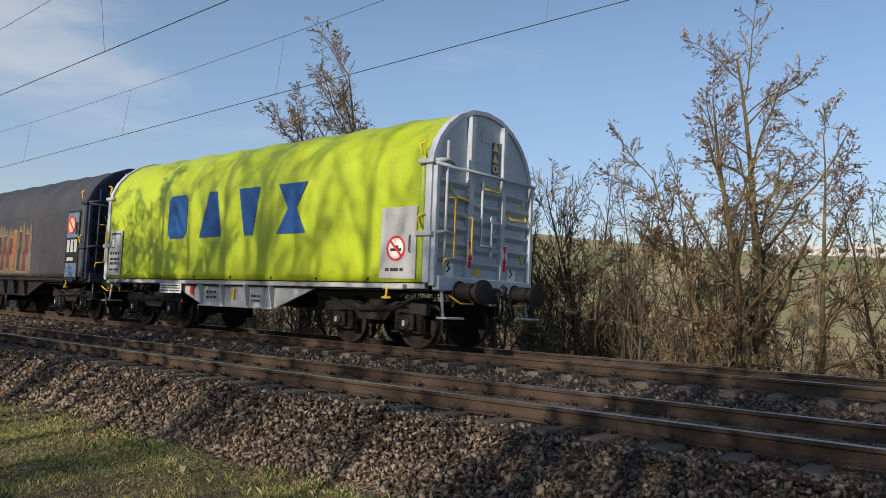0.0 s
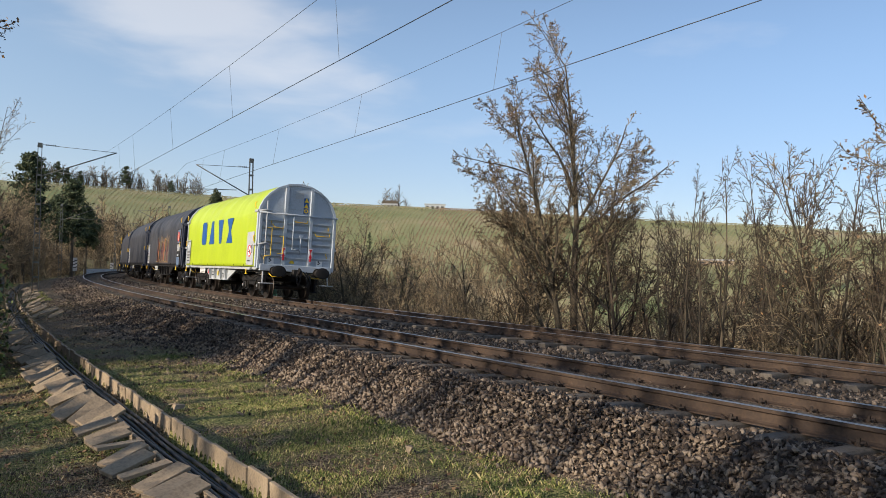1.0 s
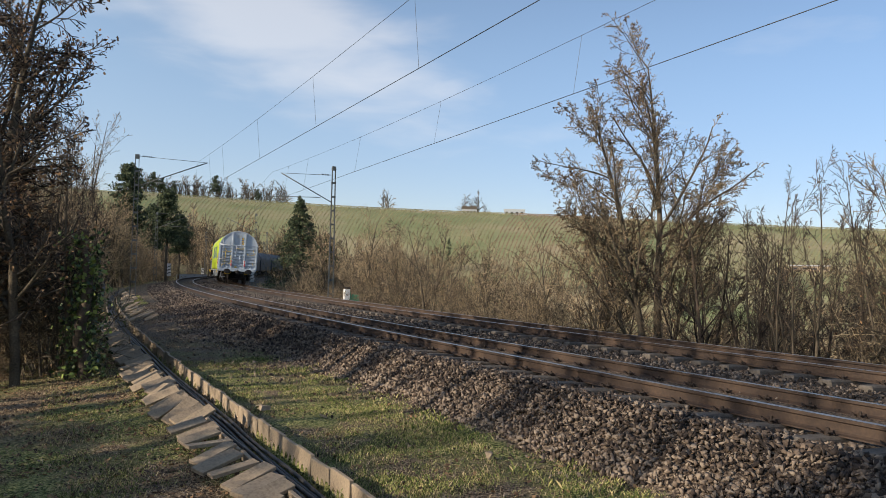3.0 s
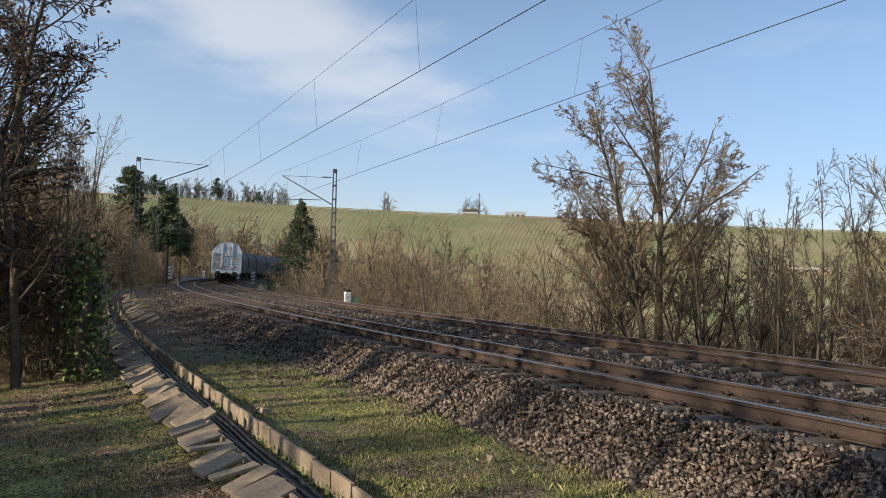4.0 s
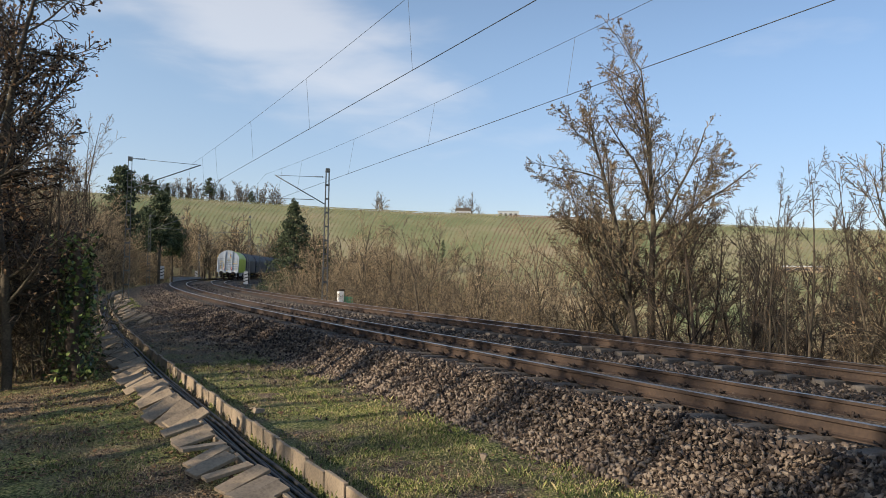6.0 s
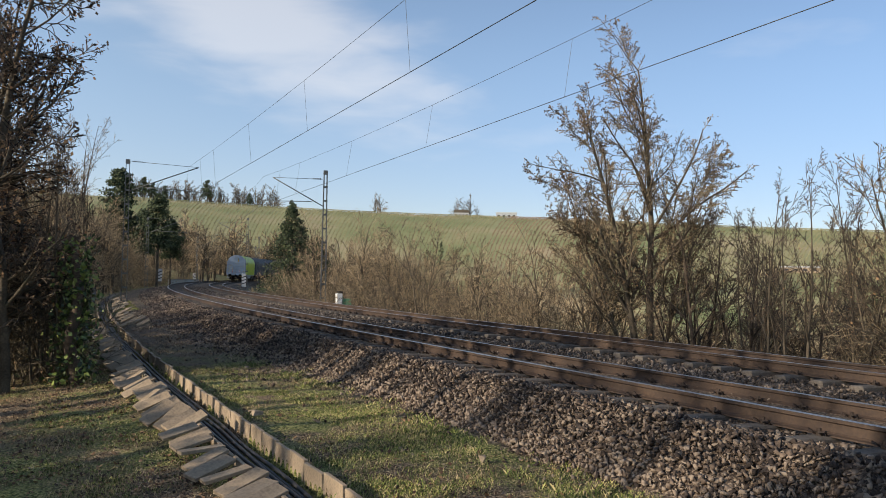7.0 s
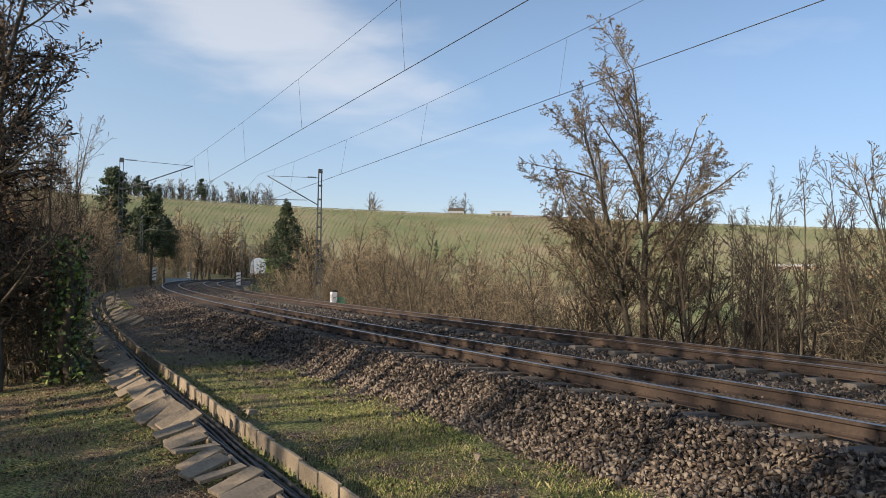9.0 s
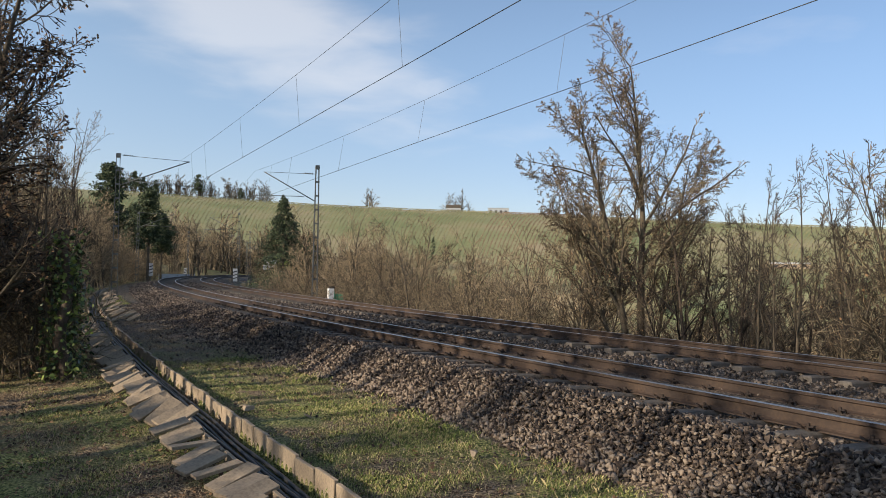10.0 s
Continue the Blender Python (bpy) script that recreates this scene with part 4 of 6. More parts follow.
# valley and hill woods
LITE = dict(thin=0.0115, bare=0.2, leaves=0.0, levels=[(5, 0.06, 0.02, 11, 0.5, 44), (3, 0.14, 0.06, 6, 0.55, 44), (1, 0.18, 0.0, 4, 0.6, 42), (1, 0.2, 0, 0, 0, 0)])
valley = stand(91, [(0, 0, 0.05, 0, 8.0, 0.12), (0.3, 0, -0.2, 0.1, 6.6, 0.09), (-0.3, 0.2, 0.25, -0.1, 6.2, 0.08)], LITE, name="tree", label="brown leafless tree on the valley slope", category="tree", bark=M_BARK, twig=M_TWIG_TAN, leaf=M_DRYLEAF, group="valley trees")
rng = random.Random(17)
def clear(spots):
    """Keeps the sight line to the far curve open."""
    return [q for q in spots if not (-18.2 < math.degrees(math.atan2(q[0], q[1])) < -11.5 and math.hypot(q[0], q[1]) < 190)]


brush = random.Random(23)
place(valley, clear([spot(brush.uniform(27, 62), brush.uniform(8.6, 14), brush.uniform(0, 360), brush.uniform(0.7, 1.02)) for _ in range(15)]
      + [spot(_s, -7.9 - brush.uniform(0, 1.6), brush.uniform(0, 360), brush.uniform(0.85, 1.1)) for _s in (80, 83, 85.5, 88, 90.5, 93, 96)]) + clear([spot(rng.uniform(14, 95), rng.uniform(13, 34), rng.uniform(0, 360), rng.uniform(0.8, 1.1)) for _ in range(30)]
      + [spot(rng.uniform(48, 150), rng.uniform(9, 30), rng.uniform(0, 360), rng.uniform(0.8, 1.25)) for _ in range(50)])
      + [spot(s, -11 - rng.uniform(0, 13), rng.uniform(0, 360), rng.uniform(0.9, 1.4)) for s in np.arange(62, 190, 2.8)]
      + [spot(s, -9.6 - rng.uniform(0, 5), rng.uniform(0, 360), rng.uniform(0.85, 1.2)) for s in np.arange(56, 110, 2.2)])
low_tree = stand(94, [(0, 0, 0.1, 0, 6.4, 0.1), (0.3, 0, -0.2, 0.1, 5.6, 0.08), (-0.3, 0.2, 0.25, -0.1, 5.2, 0.07)], LITE, name="tree", label="grey-brown leafless tree low on the valley side", category="tree", bark=M_BARK, twig=M_TWIG, leaf=M_DRYLEAF, group="valley trees")
place(low_tree, [spot(brush.uniform(-6, 26), brush.uniform(10, 28), brush.uniform(0, 360), brush.uniform(0.8, 1.1)) for _ in range(22)])
FAR = dict(thin=0.05, bare=0.15, leaves=0.0, levels=[(3, 0.06, 0.02, 10, 0.55, 42), (3, 0.14, 0.05, 6, 0.5, 42), (1, 0.18, 0.0, 0, 0, 0)])
crest = stand(92, [(0, 0, 0.05, 0, 9.0, 0.25), (0.8, 0, -0.2, 0.1, 7.0, 0.2)], FAR, name="tree", label="small leafless tree on the crest of the hill", category="tree", bark=M_BARK, twig=M_TWIG, leaf=M_DRYLEAF, group="crest trees")
place(crest, [(548 * math.sin(a), 548 * math.cos(a), rng.uniform(0, 360), rng.uniform(1.0, 1.9)) for a in (radians(v) for v in [-24 + 0.24 * i + rng.uniform(-0.2, 0.2) for i in range(46)] + [-5.9, -5.5, 0.3, 1.0, 1.4, 2.0, 8.2, 8.8, 9.5, 12, 21, 22, 24, 27, 33, 34, 40, 46])])
place(conifer(84, 13, 4.2, "dark pine on the crest of the hill", -0.05, 0.3, 0.8, 50, 30, True), [(546 * math.sin(radians(a)), 546 * math.cos(radians(a)), a * 9, k) for a, k in ((-22.6, 1.25), (-22.0, 1.0), (-18.3, 1.35), (-15.3, 0.8), (-12.2, 0.6), (-21.2, 0.9))])

haze = stand(93, [(0, 0, 0.05, 0, 8.0, 0.2), (1.2, 0.3, -0.1, 0.1, 7.0, 0.16), (-1.2, 0.2, 0.15, 0.1, 6.4, 0.16)], FAR, name="tree", label="leafless brown tree at the foot of the hill", category="tree", bark=M_BARK, twig=M_TWIG_TAN, leaf=M_DRYLEAF, group="valley trees")
place_joined(haze, clear([(r * math.sin(a), r * math.cos(a), rng.uniform(0, 360), rng.uniform(0.9, 1.55)) for r, a in ((rng.uniform(130, 322), radians(rng.uniform(-19, 52))) for _ in range(230))]) + [(r * math.sin(a), r * math.cos(a), rng.uniform(0, 360), rng.uniform(1.1, 1.8)) for r, a in ((rng.uniform(192, 290), radians(rng.uniform(-25, -10))) for _ in range(85))], "woodland", "leafless brown wood along the foot of the hill")

# vineyard rows up the hill
M_VINE = noise_mat("vines", [(0.14, 0.14, 0.072), (0.21, 0.2, 0.105), (0.3, 0.27, 0.145)], 0.3, 0.9, 0.0)
M_VINE2 = noise_mat("vines_bare", [(0.12, 0.085, 0.055), (0.2, 0.14, 0.09), (0.27, 0.19, 0.12)], 0.3, 0.9, 0.0)


def vineyard(a0, a1, skew, gap, material, label, r0=268, r1=528):
    n = int(math.radians(a1 - a0) * 420 / gap)
    rr = np.arange(r0, r1, 1.7)
    i, r = np.meshgrid(np.arange(n), rr)
    i, r = i.ravel(), r.ravel() + np.random.rand(i.size) * 0.5
    az = np.radians(a0 + (a1 - a0) * i / n + skew * (r - 400) / 400)
    p = np.stack([r * np.sin(az), r * np.cos(az), 0 * r], 1)
    p[:, 2] = ground_z(p[:, 0], p[:, 1])
    stock = [np.array([(-0.16, -0.1, -0.2), (0.16, -0.1, -0.2), (0, 0.18, -0.2), (0.45, 0, 1.3), (-0.45, 0.05, 1.35), (0, 0, 0.6)])], [np.array([(0, 1, 5), (1, 2, 5), (2, 0, 5), (5, 3, 4)])]
    k = (0.6 + 0.35 * np.random.rand(len(p)))[:, None] * np.ones((1, 3))
    co, tr = scatter(*stock, p, random_turns(len(p), 0.1), k)
    tagged(array_mesh("vineyard", co, tr, material), label, "vineyard", kind="stuff")


vineyard(-25, -4, 5, 2.2, M_VINE, "trained vine rows on green ground up the hillside")
vineyard(-3.7, 3, 5, 2.2, M_VINE, "trained vine rows running up the hillside")
vineyard(3.2, 11, 5, 2.2, M_VINE2, "bare brown vine rows on ploughed hillside ground")
vineyard(11.3, 30, 5, 2.2, M_VINE, "vine rows on the gentle green hillside", 300)

# ---------------------------------------------------------------- freight wagons


def paint(name, base, rough=0.5, dirt=0.35, scale=1.6, metal=0.0):
    d = tuple(c * (1 - dirt) + 0.02 * dirt for c in base)
    return noise_mat(name, [d, base, tuple(min(1, c * 1.06) for c in base)], scale, rough, 0.08, metal=metal, fine=18, spec=0.4)


M_LIME = paint("tarp_lime", (0.365, 0.465, 0.019), 0.42, 0.22, 0.7)
M_DARK = noise_mat("tarp_dark_grey", [(0.022, 0.023, 0.029), (0.038, 0.039, 0.047), (0.062, 0.061, 0.066)], 0.9, 0.6, 0.1, fine=10)
M_GREY = paint("grey_paint", (0.4, 0.45, 0.51), 0.45, 0.3)
M_NAVY = paint("dark_blue_paint", (0.022, 0.03, 0.055), 0.5, 0.3)
M_LIGHT = paint("light_grey_paint", (0.39, 0.405, 0.42), 0.45, 0.25)
M_SILL = paint("underframe_grey", (0.38, 0.405, 0.425), 0.5, 0.45)
M_BLACK = noise_mat("bogie_black", [(0.006, 0.006, 0.007), (0.016, 0.015, 0.015), (0.036, 0.031, 0.028)], 3.0, 0.6, 0.2, spec=0.25)
M_WHEEL = noise_mat("wheel_steel", [(0.018, 0.015, 0.013), (0.045, 0.034, 0.028)], 4.0, 0.55, 0.15, metal=0.4)
M_YELLOW = paint("yellow_paint", (0.75, 0.5, 0.03), 0.45, 0.2, 6)
M_BLUE = paint("blue_print", (0.012, 0.075, 0.26), 0.5, 0.15, 2)
M_RED = paint("red_print", (0.6, 0.03, 0.04), 0.5, 0.1, 6)
M_WHITE = paint("white_print", (0.75, 0.75, 0.73), 0.5, 0.12, 4)
M_INK = paint("dark_print", (0.03, 0.03, 0.035), 0.6, 0.1, 6)
M_ORANGE = noise_mat("sprayed_paint", [(0.13, 0.03, 0.014), (0.27, 0.09, 0.03), (0.27, 0.18, 0.1)], 2.5, 0.6, 0.0)

M_SPRAY = noise_mat("sprayed_ground_paint", [(0.06, 0.05, 0.052), (0.13, 0.095, 0.07), (0.2, 0.17, 0.14)], 1.8, 0.6, 0.0)
M_STEEL_BLUE = paint("board_blue", (0.1, 0.15, 0.24), 0.5, 0.3, 4)
M_SAND = paint("faded_sign", (0.55, 0.4, 0.28), 0.55, 0.2, 6)
M_PLUM = noise_mat("sprayed_plum", [(0.035, 0.014, 0.022), (0.085, 0.03, 0.04), (0.16, 0.06, 0.05)], 2.5, 0.6, 0.0)
M_SPRAY_EDGE = noise_mat("sprayed_edge_paint", [(0.14, 0.09, 0.035), (0.34, 0.26, 0.1)], 2.5, 0.6, 0.0)

HW, HL = 1.55, 5.68
ARCH = [(1.55, 1.2), (1.55, 2.2), (1.55, 3.2), (1.5, 3.45), (1.36, 3.75), (1.14, 4.02), (0.84, 4.25), (0.45, 4.42), (0.0, 4.47)]
LOOP = [(-x, z) for x, z in ARCH] + [(x, z) for x, z in reversed(ARCH[:-1])]


def dense_loop(grow, step=0.14):
    pts = []
    for (x0, z0), (x1, z1) in zip(LOOP, LOOP[1:]):
        n = max(1, int(math.hypot(x1 - x0, z1 - z0) / step))
        pts += [(x0 + (x1 - x0) * i / n, z0 + (z1 - z0) * i / n) for i in range(n)]
    pts.append(LOOP[-1])
    k = 1 + grow / 1.5
    return [(x * k, 1.2 + (z - 1.2) * (1 + grow / 3.2)) for x, z in pts]


def tarp(parent, material, seed):
    pts = dense_loop(0.02)
    ys = np.linspace(-HL + 0.12, HL - 0.12, 90)
    verts, faces, n = [], [], len(pts)
    for y in ys:
        ph = ((y + HL) / (2 * HL) * 8) % 1.0
        for x, z in pts:
            up = min(1, max(0, (z - 2.9) / 0.8))
            sag = 0.035 * math.sin(math.pi * ph) * up
            w = 0.022 * noise.noise((y * 0.9, z * 0.5 + x, seed)) + 0.01 * noise.noise((y * 3.2, z * 1.1, seed + x * 0.7))
            k = 1 - sag / 1.6 + w * (1 if abs(x) > 0.2 else 0.5) / 1.5
            verts.append((x * k, y, 1.2 + (z - 1.2) * (1 - sag / 3.2 + w * 0.3 * up)))
    for i in range(len(ys) - 1):
        for j in range(n - 1):
            faces.append((i * n + j, i * n + n + j, i * n + n + j + 1, i * n + j + 1))
    ob = mesh_ob("tarpaulin", verts, faces, material, parent, smooth=True)
    so = ob.modifiers.new("thickness", "SOLIDIFY")
    so.thickness, so.offset = 0.012, -1
    return ob


def plate_loop(name, grow, y0, y1, material, parent):
    """A closed plate in the wagon's cross-section."""
    k = 1 + grow / 1.5
    pts = [(x * k, 1.2 + (z - 1.2) * (1 + grow / 3.2)) for x, z in LOOP]
    n = len(pts)
    verts = [(x, y, z) for y in (y0, y1) for x, z in pts]
    faces = [tuple(range(n)), tuple(reversed(range(n, 2 * n)))] + [(i, (i + 1) % n + 0, (i + 1) % n + n, i + n) for i in range(n)]
    ob = mesh_ob(name, verts, faces, material, parent)
    bm = bmesh.new()
    bm.from_mesh(ob.data)
    bmesh.ops.recalc_face_normals(bm, faces=bm.faces)
    bm.to_mesh(ob.data)
    bm.free()
    return ob


def rim(name, grow0, grow1, y0, y1, material, parent):
    verts, faces = [], []
    for y, g in ((y0, grow0), (y0, grow1), (y1, grow1), (y1, grow0)):
        k = 1 + g / 1.5
        verts += [(x * k, y, 1.2 + (z - 1.2) * (1 + g / 3.2)) for x, z in LOOP]
    n = len(LOOP)
    for a in range(4):
        b = (a + 1) % 4
        faces += [(a * n + i, a * n + i + 1, b * n + i + 1, b * n + i) for i in range(n - 1)]
    ob = mesh_ob(name, verts, faces, material, parent)
    bm = bmesh.new()
    bm.from_mesh(ob.data)
    bmesh.ops.recalc_face_normals(bm, faces=bm.faces)
    bm.to_mesh(ob.data)
    bm.free()
    return ob


def lathe(name, prof, m, material, parent, sides=20):
    """A turned shape: (distance along x, radius)."""
    verts = [(x, r * math.cos(a), r * math.sin(a)) for x, r in prof for a in (i * 2 * math.pi / sides for i in range(sides))]
    faces = [(i * sides + j, i * sides + (j + 1) % sides, (i + 1) * sides + (j + 1) % sides, (i + 1) * sides + j) for i in range(len(prof) - 1) for j in range(sides)]
    faces += [tuple(reversed(range(sides))), tuple(range((len(prof) - 1) * sides, len(prof) * sides))]
    ob = mesh_ob(name, verts, faces, material, parent)
    ob.matrix_local = m
    return ob


def flat(name, pts, m, material, parent, thick=0.004):
    """A thin plate from an outline in its own x and y; it stands out along its z."""
    n = len(pts)
    verts = [(x, y, z) for z in (0, thick) for x, y in pts]
    faces = [tuple(reversed(range(n))), tuple(range(n, 2 * n))] + [(i, (i + 1) % n, (i + 1) % n + n, i + n) for i in range(n)]
    ob = mesh_ob(name, verts, faces, material, parent)
    ob.matrix_local = m
    return ob


def rect(w, h):
    return [(-w / 2, -h / 2), (w / 2, -h / 2), (w / 2, h / 2), (-w / 2, h / 2)]


def side_pose(y, z, out=0.03):
    """On the camera's side of a wagon: x runs to the rear, y up."""
    return Matrix.Translation((-HW - out, y, z)) @ Matrix(((0, 0, -1, 0), (-1, 0, 0, 0), (0, 1, 0, 0), (0, 0, 0, 1)))


def end_pose(x, z, y):
    """On the rear end: x to the far side, y up."""
    return Matrix.Translation((x, y, z)) @ Matrix(((1, 0, 0, 0), (0, 0, -1, 0), (0, 1, 0, 0), (0, 0, 0, 1)))


WHEELSETS = []


def bogie(w, yc):
    b = new("bogie")
    b.parent = w
    b.matrix_local = pose(0, yc, 0)
    for dy in (-0.9, 0.9):
        ax = mesh_ob("wheelset", [], [], M_WHEEL, b)
        bm = bmesh.new()
        prof = [(-1.0, 0.06), (-0.82, 0.07), (-0.82, 0.2), (-0.815, 0.4), (-0.82, 0.46), (-0.7, 0.465), (-0.68, 0.49), (-0.66, 0.49), (-0.66, 0.42), (-0.7, 0.38), (-0.7, 0.14), (-0.68, 0.085), (0.68, 0.085),
                (0.7, 0.14), (0.7, 0.38), (0.66, 0.42), (0.66, 0.49), (0.68, 0.49), (0.7, 0.465), (0.82, 0.46), (0.815, 0.4), (0.82, 0.2), (0.82, 0.07), (1.0, 0.06)]
        rings = [[bm.verts.new((x, r * math.cos(a), r * math.sin(a))) for a in (i * math.pi / 14 for i in range(28))] for x, r in prof]
        for p, q in zip(rings, rings[1:]):
            for i in range(28):
                bm.faces.new((p[i], p[(i + 1) % 28], q[(i + 1) % 28], q[i]))
        bm.faces.new(rings[0])
        bm.faces.new(rings[-1])
        bmesh.ops.recalc_face_normals(bm, faces=bm.faces)
        bm.to_mesh(ax.data)
        bm.free()
        ax.matrix_local = pose(0, dy, 0.46)
        WHEELSETS.append((ax, dy))
        for sx in (-1, 1):
            box_part("axle_box", (0.22, 0.34, 0.3), pose(sx * 1.05, dy, 0.48), M_BLACK, b, 0.03)
            lathe("axle_cap", [(0, 0.11), (0.03, 0.11), (0.05, 0.07)], pose(sx * 1.16, dy, 0.47, 0, 0, 0 if sx > 0 else 180), M_BLACK, b, 12)
            box_part("maker_plate", (0.012, 0.06, 0.1), pose(sx * 1.215, dy, 0.47), M_SILL, b)
            for k in (-0.27, 0.27):
                coils = []
                for i in range(15):
                    coils.append((i * 0.024, 0.085 if i % 2 else 0.062))
                lathe("spring", coils, pose(sx * 1.05, dy + k, 0.33, 0, -90, 0), M_BLACK, b, 10)
                box_part("spring_seat", (0.2, 0.2, 0.04), pose(sx * 1.05, dy + k, 0.31), M_BLACK, b, 0.01)
    for sx in (-1, 1):
        bar = [(-1.35, 0.62), (-1.35, 0.82), (-0.6, 0.86), (-0.35, 0.78), (0.35, 0.78), (0.6, 0.86), (1.35, 0.82), (1.35, 0.62), (0.5, 0.68), (0.35, 0.5), (-0.35, 0.5), (-0.5, 0.68)]
        f = flat("side_frame", bar, Matrix.Translation((sx * 1.05 - 0.06, 0, 0)) @ Matrix(((0, 0, 1, 0), (1, 0, 0, 0), (0, 1, 0, 0), (0, 0, 0, 1))), M_BLACK, b, 0.12)
        tube("brake_pipe", [(sx * 1.2, -1.2, 0.95), (sx * 1.25, -0.5, 0.72), (sx * 1.22, 0.3, 0.68), (sx * 1.2, 1.1, 0.9)], 0.02, M_BLACK, b, 6)
        box_part("brake_block", (0.1, 0.1, 0.35), pose(sx * 0.76, -0.38, 0.5, 12), M_BLACK, b, 0.02)
        box_part("brake_block", (0.1, 0.1, 0.35), pose(sx * 0.76, 0.38, 0.5, -12), M_BLACK, b, 0.02)
    box_part("bolster", (2.0, 0.5, 0.22), pose(0, 0, 0.78), M_BLACK, b, 0.03)
    return b


def end_wall(w, y, face, paint_mat, bar_mat):
    """face -1: looks to the rear."""
    yo = lambda d: y + face * d
    plate_loop("end_wall", 0.0, yo(-0.06), yo(0.0), paint_mat, w)
    rim("end_rim", -0.035, 0.045, yo(-0.1), yo(0.04), paint_mat, w)
    for x in (-0.52, 0.52):
        box_part("end_post", (0.13, 0.11, 3.25 - abs(x) * 0.25), pose(x, yo(0.055), 2.75), paint_mat, w, 0.012)
    for x in (-HW + 0.05, HW - 0.05):
        box_part("corner_post", (0.1, 0.12, 2.1), pose(x, yo(0.06), 2.2), paint_mat, w, 0.012)
    tube("cross_beam", [(-HW - 0.02, yo(0.13), 3.28), (HW + 0.02, yo(0.13), 3.28)], 0.03, paint_mat, w, 8)
    box_part("end_sill", (2.9, 0.16, 0.26), pose(0, yo(0.08), 1.2), paint_mat, w, 0.02)
    for bay, x0, wd in ((0, -1.0, 0.78), (1, 0.0, 0.86), (2, 1.0, 0.78)):
        for i, z in enumerate((1.62, 1.88, 2.16, 2.42, 2.7, 2.98)):
            z += (0.06, 0.0, 0.04)[bay]
            bm = bmesh.new()
            bmesh.ops.create_cube(bm, size=1)
            for v in bm.verts:
                outer = v.co.y * face > 0
                v.co = Vector((v.co.x * wd, v.co.y * 0.09, (v.co.z + 0.5) * 0.02 - 0.0 if v.co.z > 0 else (-0.03 if outer else -0.12)))
            me = bpy.data.meshes.new("stiffening_rib")
            bm.to_mesh(me)
            bm.free()
            me.materials.append(paint_mat)
            ob = new("stiffening_rib", me)
            ob.parent, ob.matrix_local = w, pose(x0, yo(0.04), z)
    # grab rails, lock bars
    for pts in ([(-1.3, 0.12, 2.72), (-1.06, 0.16, 2.72), (-1.06, 0.16, 1.66), (-1.3, 0.16, 1.62), (-1.3, 0.1, 1.5)],
                [(-0.74, 0.05, 2.42), (-0.6, 0.2, 2.42), (-0.6, 0.2, 1.76), (-0.78, 0.06, 1.74)],
                [(-1.02, 0.04, 2.86), (-0.98, 0.12, 2.76), (-0.62, 0.12, 2.72), (-0.58, 0.04, 2.82)],
                [(-0.2, 0.04, 3.12), (-0.16, 0.12, 3.02), (0.34, 0.12, 3.0), (0.38, 0.04, 3.1)],
                [(0.7, 0.04, 2.66), (0.74, 0.12, 2.54), (1.3, 0.12, 2.54), (1.34, 0.04, 2.66)],
                [(1.25, 0.04, 2.95), (1.28, 0.05, 2.7)], [(1.2, 0.04, 1.9), (1.28, 0.05, 1.66)], [(-1.1, 0.04, 3.05), (-1.04, 0.05, 2.85)]):
        tube("grab_rail", [(x, yo(d), z) for x, d, z in pts], 0.017, M_YELLOW, w, 7)
    tube("lock_bar", [(-1.28, yo(0.13), 1.05), (-1.28, yo(0.13), 3.72)], 0.025, bar_mat, w, 8)
    tube("lock_bar", [(-0.2, yo(0.11), 1.95), (-0.2, yo(0.11), 3.22)], 0.024, paint_mat, w, 8)
    tube("lock_bar", [(0.12, yo(0.11), 1.75), (0.12, yo(0.11), 2.45)], 0.024, paint_mat, w, 8)
    lathe("lock_disc", [(0, 0.07), (0.03, 0.07)], pose(0.12, yo(0.12), 2.46, 0, 0, 90 * face), paint_mat, w, 12)
    tube("lock_lever", [(-0.24, yo(0.12), 1.95), (0.14, yo(0.12), 1.93)], 0.02, paint_mat, w, 6)
    for z in (3.32, 2.05):
        box_part("corner_clamp", (0.14, 0.36, 0.09), pose(-HW - 0.03, yo(-0.08), z), bar_mat, w, 0.015)
        tube("clamp_arm", [(-HW - 0.05, yo(0.06), z), (-1.3, yo(0.17), z + 0.06), (-1.1, yo(0.14), z + 0.02)], 0.035, bar_mat, w, 7)
        tube("clamp_ring", [(-HW - 0.1, yo(-0.12), z + 0.1), (-HW - 0.1, yo(-0.22), z + 0.3), (-HW - 0.1, yo(-0.06), z + 0.34)], 0.02, M_YELLOW, w, 6)
        box_part("corner_clamp", (0.14, 0.3, 0.09), pose(HW + 0.03, yo(-0.06), z - 0.03), bar_mat, w, 0.015)
    # buffers and coupling
    for x in (-0.875, 0.875):
        bf = lathe("buffer", [(0.0, 0.19), (0.05, 0.19), (0.05, 0.15), (0.36, 0.15), (0.36, 0.12), (0.5, 0.12)], pose(x, yo(0.14), 1.07, 0, 0, 90 * face), M_BLACK, w, 16)
        hd = lathe("buffer_head", [(0.0, 0.2), (0.03, 0.24), (0.07, 0.24), (0.085, 0.15)], pose(0.5, 0, 0), M_BLACK, bf, 20)
        hd.scale = (1, 1.15, 0.9)
    box_part("draw_gear", (0.36, 0.3, 0.3), pose(0, yo(0.2), 1.02), M_BLACK, w, 0.03)
    tube("coupling_hook", [(0, yo(0.3), 1.05), (0, yo(0.52), 1.05), (0, yo(0.56), 1.16), (0, yo(0.48), 1.2)], 0.045, M_BLACK, w, 8)
